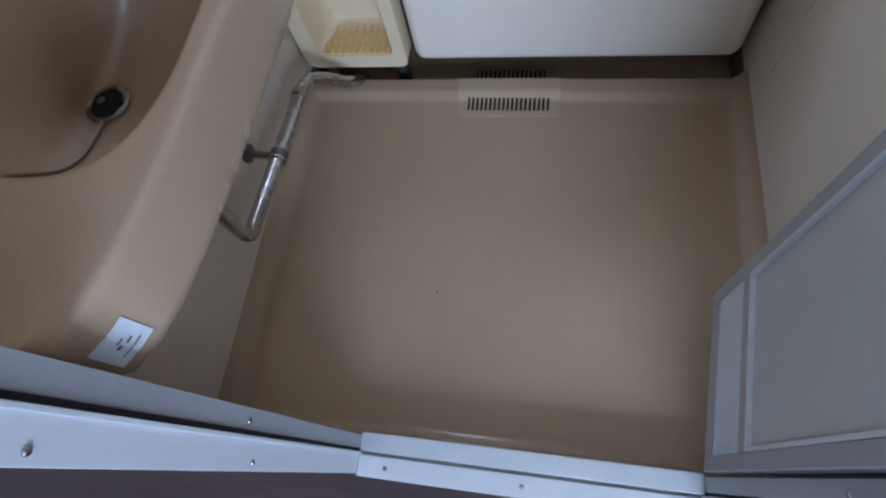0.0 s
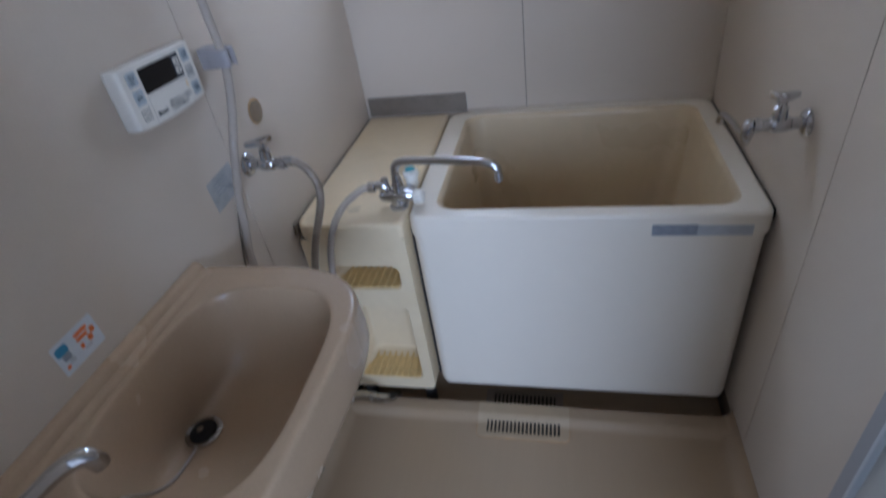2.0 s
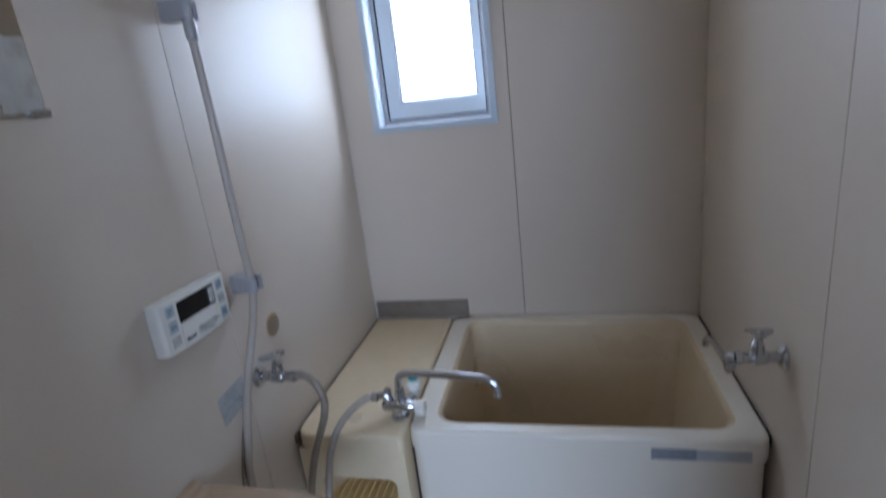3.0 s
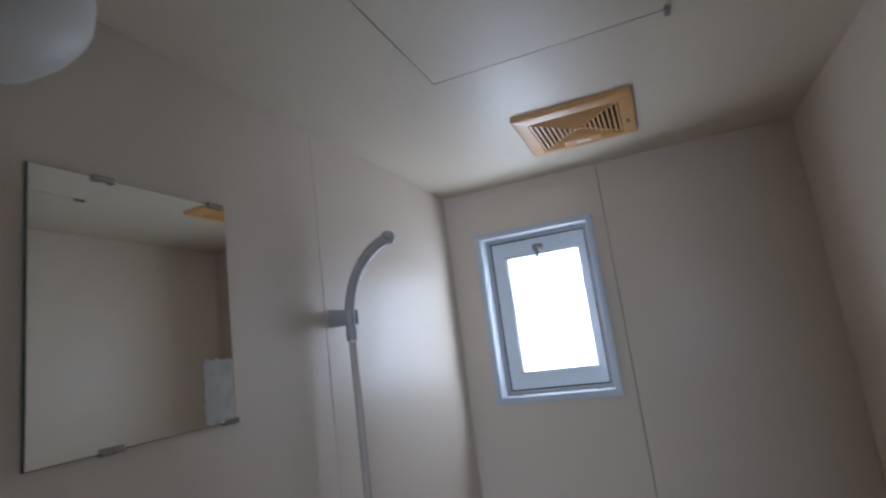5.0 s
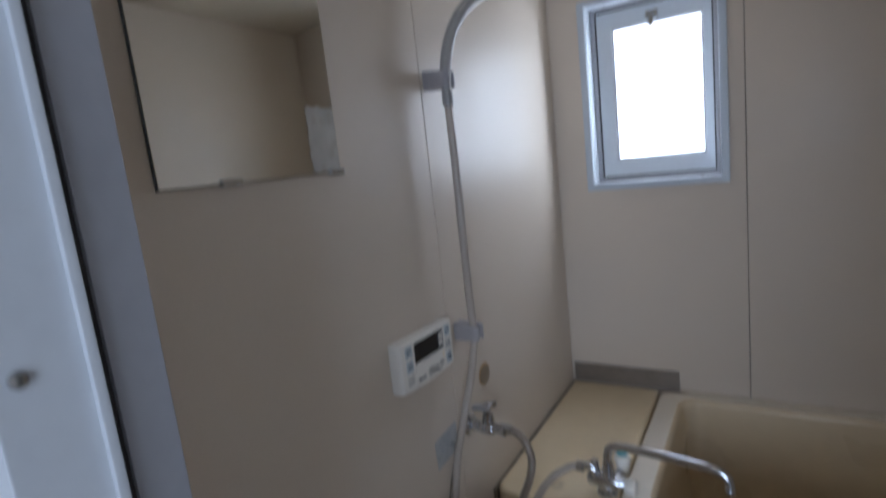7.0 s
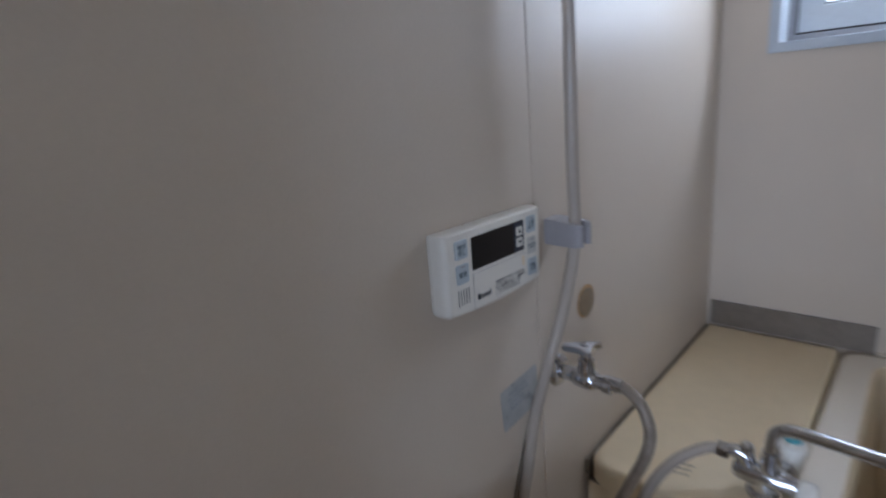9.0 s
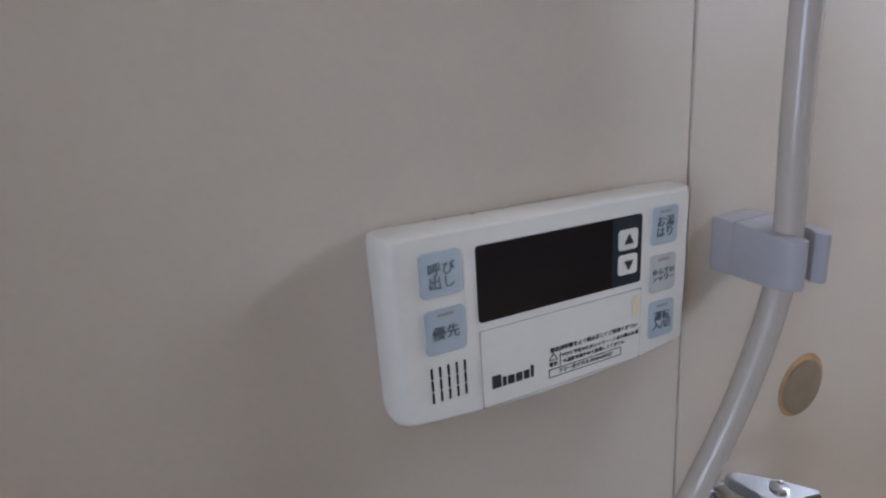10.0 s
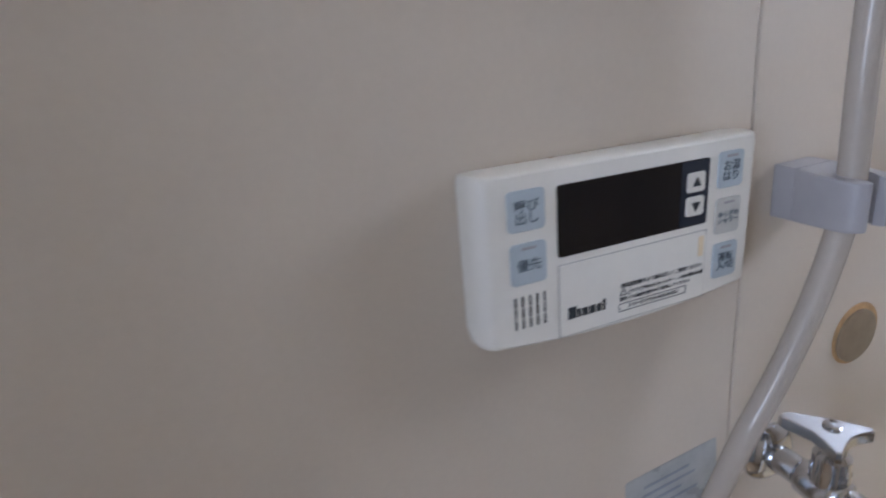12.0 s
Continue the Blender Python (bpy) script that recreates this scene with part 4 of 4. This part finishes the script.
def remote_ring_dense(w, h, x, bulge):
    pts = []
    for k in range(17):
        pts.append((-w + 0.004 + (2 * w - 0.008) * k / 16, -h + 0.003))
    pts += [(w - 0.001, -h + 0.004), (w, -h + 0.008), (w, h - 0.005), (w - 0.001, h - 0.001)]
    for k in range(17):
        pts.append((w - 0.004 - (2 * w - 0.008) * k / 16, h))
    pts += [(-w + 0.001, h - 0.001), (-w, h - 0.005), (-w, -h + 0.008), (-w + 0.001, -h + 0.004)]
    return [(x, a, c - (bulge * (1 - (a / w) ** 2) if c < -h + 0.0035 else 0)) for a, c in pts]


CASE = ((-0.0005, 0.0015, 0.0005, 0.004), (-0.0020, 0.0004, 0.0070, 0.005), (-0.0016, 0.0008, 0.0074, 0.005), (-0.0022, 0.0002, 0.0080, 0.005), (-0.0016, 0.0, 0.0160, 0.006),
        (-0.0006, 0.0002, 0.0205, 0.006), (0.0012, 0.0008, 0.0235, 0.006), (0.0034, 0.0018, 0.0256, 0.006), (0.0060, 0.0030, 0.0265, 0.0055))
rs = [remote_ring_dense(RW - a, RH - c, x, bulge) for a, c, x, bulge in CASE]
part("case", loft(rs), M_WHITE, remote, "white plastic case", smooth=50)
FX = 0.0265


def button_key(name, y0, y1, z0, z1, material, h=0.0012, r=0.003, parent=None, label="", x=FX):
    rr = [[(x - 0.001 + d, a, c) for a, c in rrect(y0 + k, y1 - k, z0 + k, z1 - k, r, 4)] for d, k in ((0, 0), (h * 0.7 + 0.001, 0), (h + 0.001, 0.0006))]
    return part(name, loft(rr), material, parent or remote, label)


def print_at(words, size, y, z, parent, x, material=None):
    m = Matrix.Translation((x, y, z)) @ Matrix(((0, 0, 1, 0), (1, 0, 0, 0), (0, 1, 0, 0), (0, 0, 0, 1)))
    return text_mesh(words, size, material or M_INK, m, parent)


disp = button_key("display", -0.0493, 0.0532, -0.0005, 0.0382, M_BLACK, 0.0006, 0.002, label="glossy black display")
part("arrow_panel", rbox(FX + 0.0004, FX + 0.0008, 0.0325, 0.0526, 0.0001, 0.0376), M_NAVY, disp, "dark blue panel behind the arrows")
for z, words in ((0.0255, "up"), (0.0115, "down")):
    k = button_key("arrow_button", 0.0363, 0.0496, z - 0.0057, z + 0.0057, M_WHITE, 0.0010, 0.002, label="white arrow button", parent=disp, x=FX + 0.0006)
    s = 1 if words == "up" else -1
    b = bmesh.new()
    xx = FX + 0.0022
    top = [b.verts.new((xx, 0.04295 + a, z + s * c)) for a, c in ((-0.003, -0.0022), (0.003, -0.0022), (0, 0.003))]
    low = [b.verts.new((xx - 0.0008, v.co.y, v.co.z)) for v in top]
    b.faces.new(top), b.faces.new(low[::-1])
    for i in range(3):
        b.faces.new((low[i], low[(i + 1) % 3], top[(i + 1) % 3], top[i]))
    part("arrow", b, M_INK, disp)
BUTTON_LIST = [(-0.0782, -0.0568, 0.0183, 0.0393, M_BUTTON, "呼び\n出し", 0.0070), (-0.0776, -0.0566, -0.0103, 0.0120, M_BUTTON, "優先", 0.0072),
        (0.0599, 0.0791, 0.0184, 0.0397, M_BUTTON, "お湯\nはり", 0.0066), (0.0601, 0.0793, -0.0098, 0.0122, M_BUTTON2, "ゆらぎの\nシャワー", 0.0042), (0.0605, 0.0797, -0.0382, -0.0158, M_BUTTON, "運転\n入/切", 0.0062)]
for y0, y1, z0, z1, mm, words, size in BUTTON_LIST:
    k = button_key("button", y0, y1, z0, z1, mm, 0.0012, 0.0025, label="blue-grey rubber button" if mm is M_BUTTON else "grey rubber button")
    print_at(words, size, (y0 + y1) / 2, (z0 + z1) / 2 - 0.001, k, FX + 0.0014, M_KEYINK)
    if words[0] != "呼":
        part("lamp_bar", rbox(FX + 0.0008, FX + 0.0016, (y0 + y1) / 2 - 0.004, (y0 + y1) / 2 + 0.004, z1 - 0.0034, z1 - 0.0020), M_GREYPL, k)
grille = part("speaker_backing", rbox(FX - 0.0003, FX + 0.00015, -0.0780, -0.0560, -0.0380, -0.0148, 0), M_WHITE, remote)
for i in range(5):
    for j in range(3):
        y, z = -0.0757 + i * 0.0044, -0.0326 + j * 0.0064
        # Flat black bars draw the shade of the speaker slots.
        part("speaker_slot", rbox(FX, FX + 0.0004, y - 0.00055, y + 0.00055, z - 0.0028, z + 0.0028), M_DARK, grille)
flap = part("flap", loft([[(FX - 0.0005 + d, a, c) for a, c in rrect(-0.0488 + k, 0.0540 - k, -0.0470 + k, -0.0052 - k, 0.002, 3)] for d, k in ((0, 0), (0.0011, 0), (0.0014, 0.0004))]), M_WHITE, remote, "hinged flap over the lower keys")
part("flap_seam", ring_plate((-0.0493, 0.0545, -0.0476, -0.0047), (-0.0487, 0.0539, -0.0470, -0.0053), FX - 0.0005, FX + 0.0003, on_left), M_SEAM, remote)
part("finger_notch", rbox(FX + 0.0002, FX + 0.0012, 0.0478, 0.0518, -0.0205, -0.0080, 0.0004), M_COUNTER, flap)
for y0, y1, z1 in ((-0.0390, -0.0338, -0.0325), (-0.0328, -0.0308, -0.0345), (-0.0298, -0.0260, -0.0347), (-0.0250, -0.0212, -0.0347), (-0.0202, -0.0170, -0.0347), (-0.0160, -0.0142, -0.0328)):
    part("maker_mark", rbox(FX + 0.0006, FX + 0.0012, y0 - 0.0049, y1 - 0.0049, -0.0373, z1 + 0.0022), M_INK, flap, "dark maker's mark")
print_at("取扱説明書をよく読み正しくご使用ください", 0.0030, 0.0215, -0.0262, flap, FX + 0.0010)
print_at("やけど予防のためシャワー・入浴の際はお湯", 0.0027, 0.0255, -0.0307, flap, FX + 0.0010)
print_at("の温度を確かめて使用してください", 0.0027, 0.0210, -0.0343, flap, FX + 0.0010)
print_at("フリーダイヤル 0120-054321", 0.0030, 0.0153, -0.0393, flap, FX + 0.0010)
b = bmesh.new()
for (ya, za), (yb, zb) in (((-0.0090, -0.0317), (-0.0040, -0.0317)), ((-0.0040, -0.0317), (-0.0065, -0.0277)), ((-0.0065, -0.0277), (-0.0090, -0.0317))):
    tube([(FX + 0.0009, ya, za), (FX + 0.0009, yb, zb)], 0.0003, 6, 1, bm=b, smooth=False)
part("warning_triangle", b, M_INK, flap)
part("divider", rbox(FX + 0.0006, FX + 0.0011, -0.0023, -0.0019, -0.0358, -0.0282), M_INK, flap)
print_at("警告", 0.0028, -0.0065, -0.0343, flap, FX + 0.0010)
part("number_box", ring_plate((-0.0095, 0.0400, -0.0418, -0.0368), (-0.0091, 0.0396, -0.0414, -0.0372), FX + 0.0006, FX + 0.0011, on_left), M_INK, flap)
for i in range(9):
    part("grime_fleck", lathe([(0.0008 + 0.0006 * rng_r.random(), 0), (0, 0.0006)], Matrix.Translation((0.004 + 0.012 * rng_r.random(), -0.078 + 0.017 * i + 0.008 * rng_r.random(), RH - 0.0004)), 7), M_RUST, remote)
remote.matrix_basis = Matrix.Translation((0, 0.8325, 1.0975)) @ Matrix.Rotation(radians(-1.2), 4, "X")

# ---- mirror ----
mirror = thing("mirror", "frameless wall mirror held by steel clips, blotched at one corner", "mirror")
MY0, MY1, MZ0, MZ1 = 0.371, 0.6765, 1.464, 1.816
part("backing", rbox(0.0005, 0.0035, MY0, MY1, MZ0, MZ1), M_MIRROREDGE, mirror)
part("glass", rbox(0.0035, 0.0065, MY0 + 0.001, MY1 - 0.001, MZ0 + 0.001, MZ1 - 0.001), M_MIRROR, mirror, smooth=0)
b = bmesh.new()
rng = random.Random(4)
edge = rrect(MY1 - 0.062, MY1 - 0.0025, MZ0 + 0.004, MZ0 + 0.100, 0.004, 3)
pts = []
for i, (a, c) in enumerate(edge):
    p, q = Vector((a, c)), Vector(edge[(i + 1) % len(edge)])
    k = max(1, int((q - p).length / 0.006))
    for s in range(k):
        v = p.lerp(q, s / k)
        j = 0.0025 if v.x < MY1 - 0.01 else 0.0003
        pts.append((0.0068, v.x + rng.uniform(-j, j), v.y + rng.uniform(-j, j)))
loft([pts, [(0.0072, y, z) for _, y, z in pts]], bm=b)
part("lime_patch", b, M_RESIDUE, mirror, "chalky worn patch in the lower corner", smooth=0)
for y, z in ((0.462, MZ1), (0.655, MZ1), (0.468, MZ0), (0.665, MZ0)):
    s = 1 if z > 1.6 else -1
    c = part("clip", rbox(0.0005, 0.0105, y - 0.015, y + 0.015, z - (0.006 if s > 0 else 0.003), z + (0.003 if s > 0 else 0.006), 0.001), M_PIPE, mirror)

# ---- wall lamp, fan grille ----
lamp = thing("wall_lamp", "white opal bathroom lamp, switched off, high on the wall", "lamp")
part("base", lathe([(0.070, 0), (0.070, 0.014), (0.060, 0.020)], axis_x(0.0005, 0.300, 1.985), 36), M_WHITE, lamp)
part("shade", lathe([(0.074, 0.018), (0.086, 0.026), (0.094, 0.045), (0.096, 0.080), (0.092, 0.108), (0.080, 0.128), (0.058, 0.141), (0.030, 0.147), (0, 0.149)], axis_x(0.0005, 0.292, 1.969), 40), M_OPAL, lamp, "white opal glass shade", smooth=60)

VX0, VX1, VY0, VY1 = 0.403, 0.687, 1.206, 1.500
vent = thing("ceiling_fan_grille", "orange-aged plastic fan grille with slanted slots on the ceiling", "ceiling vent")
# Black plate under the ceiling paints the shade behind the fan slots.
part("backing", rbox(VX0 + 0.02, VX1 - 0.02, VY0 + 0.02, VY1 - 0.02, H - 0.003, H - 0.0005), M_DARK, vent)
rs = [[(a, c, z) for a, c in rrect(VX0 + k, VX1 - k, VY0 + k, VY1 - k, 0.006, 3)] for k, z in ((0, H - 0.0005), (0, H - 0.008), (0.004, H - 0.012), (0.034, H - 0.015), (0.034, H - 0.003))]
part("frame", loft(rs, cap0=False, cap1=False), M_VENT, vent)
IX0, IX1, IY0, IY1 = VX0 + 0.034, VX1 - 0.034, VY0 + 0.034, VY1 - 0.034
cx, cy = (IX0 + IX1) / 2, (IY0 + IY1) / 2
hw, hh = (IX1 - IX0) / 2, (IY1 - IY0) / 2
NV = 9
for i in range(NV):
    f = (i + 0.6) / NV
    for s in (-1, 1):
        x, w = cx + s * hw * f, hh * f
        part("slat", rbox(x - 0.0026, x + 0.0026, cy - w, cy + w, H - 0.0145, H - 0.005), M_VENT, vent)
        y, w2 = cy + s * hh * f, hw * f
        bm = loft([[(cx + e * w2, y + a, H - c) for a, c in ((0.0060, 0.0150), (0.0046, 0.0156), (-0.0074, 0.0074), (-0.0060, 0.0068))] for e in (-1, 1)])
        part("slat", bm, M_VENT, vent)
for s in (-1, 1):
    part("diagonal_rib", tube([(cx - hw, cy - s * hh, H - 0.013), (cx + hw, cy + s * hh, H - 0.013)], 0.0024, 8, 2), M_VENT, vent)
part("boss", rbox(cx - 0.05, cx + 0.05, IY1 - 0.040, IY1 + 0.004, H - 0.0165, H - 0.004, 0.004), M_VENT, vent)
part("label", rbox(cx - 0.015, cx + 0.022, IY1 - 0.024, IY1 - 0.010, H - 0.0172, H - 0.0164), M_WHITE, vent, "small pale label")
part("maker_mark", rbox(VX1 - 0.022, VX1 - 0.014, cy + 0.02, cy + 0.05, H - 0.0138, H - 0.0128), M_JOINT, vent)

# ---- plugs and stickers on the walls ----
cap = thing("wall_plug", "round tan blanking plug with a rusty ring on the wall", "wall plug")
part("disc", lathe([(0.024, 0), (0.024, 0.003), (0.021, 0.0045), (0, 0.005)], axis_x(0.0003, 1.092, 0.946), 30), M_CAP, cap)
part("rust_ring", lathe([(0.0285, 0.0), (0.028, 0.0008), (0.0242, 0.0010)], axis_x(0.0002, 1.093, 0.947), 30), M_RUST, cap)


def wall_sticker(name, label, y0, y1, z0, z1, material, tilt=0.0, thick=0.0006):
    st_ = thing(name, label, "sticker")
    w, h = (y1 - y0) / 2, (z1 - z0) / 2
    part("sheet", loft([[(d, a, c) for a, c in rrect(-w, w, -h, h, 0.003, 3)] for d in (0.0002, thick)]), material, st_)
    st_.matrix_basis = Matrix.Translation((0, (y0 + y1) / 2, (z0 + z1) / 2)) @ Matrix.Rotation(radians(tilt), 4, "X")
    return st_


s1 = wall_sticker("care_sticker", "white sticker with orange and blue pictures over the washbasin", 0.445, 0.520, 0.829, 0.880, M_PAPER)
for a, c, w, h, mm in ((-0.024, 0.012, 0.010, 0.007, M_BLUE), (-0.022, 0.000, 0.007, 0.006, M_LABELBLUE), (-0.018, -0.010, 0.005, 0.004, M_LABELFADE), (-0.028, -0.015, 0.003, 0.003, M_ORANGE),
                       (0.012, 0.014, 0.012, 0.003, M_ORANGE), (0.010, 0.006, 0.010, 0.003, M_ORANGE), (0.028, 0.004, 0.004, 0.005, M_ORANGE), (0.020, -0.004, 0.004, 0.005, M_ORANGE), (0.004, -0.006, 0.003, 0.004, M_ORANGE), (0.012, -0.013, 0.007, 0.002, M_LABELFADE)):
    part("picture_mark", loft([[(d, a + p, c + q) for p, q in rrect(-w, w, -h, h, min(w, h) * 0.6, 3)] for d in (0.0005, 0.0009)]), mm, s1)
s2 = wall_sticker("notice_sticker", "grey translucent sticker on the wall beside the tap", 0.852, 0.941, 0.836, 0.900, M_TAPE, 4)
wall_sticker("pipe_sticker", "small pale sticker low on the wall under the basin", 0.700, 0.735, 0.315, 0.350, M_PAPER, 0)
for a, c, w in ((-0.006, 0.019, 0.022), (-0.004, 0.011, 0.026), (-0.010, 0.003, 0.018), (0.0, -0.005, 0.024)):
    part("print_bar", rbox(0.0005, 0.0009, a - w, a + w, c - 0.0011, c + 0.0011), M_LABELBLUE, s2, "faded print")
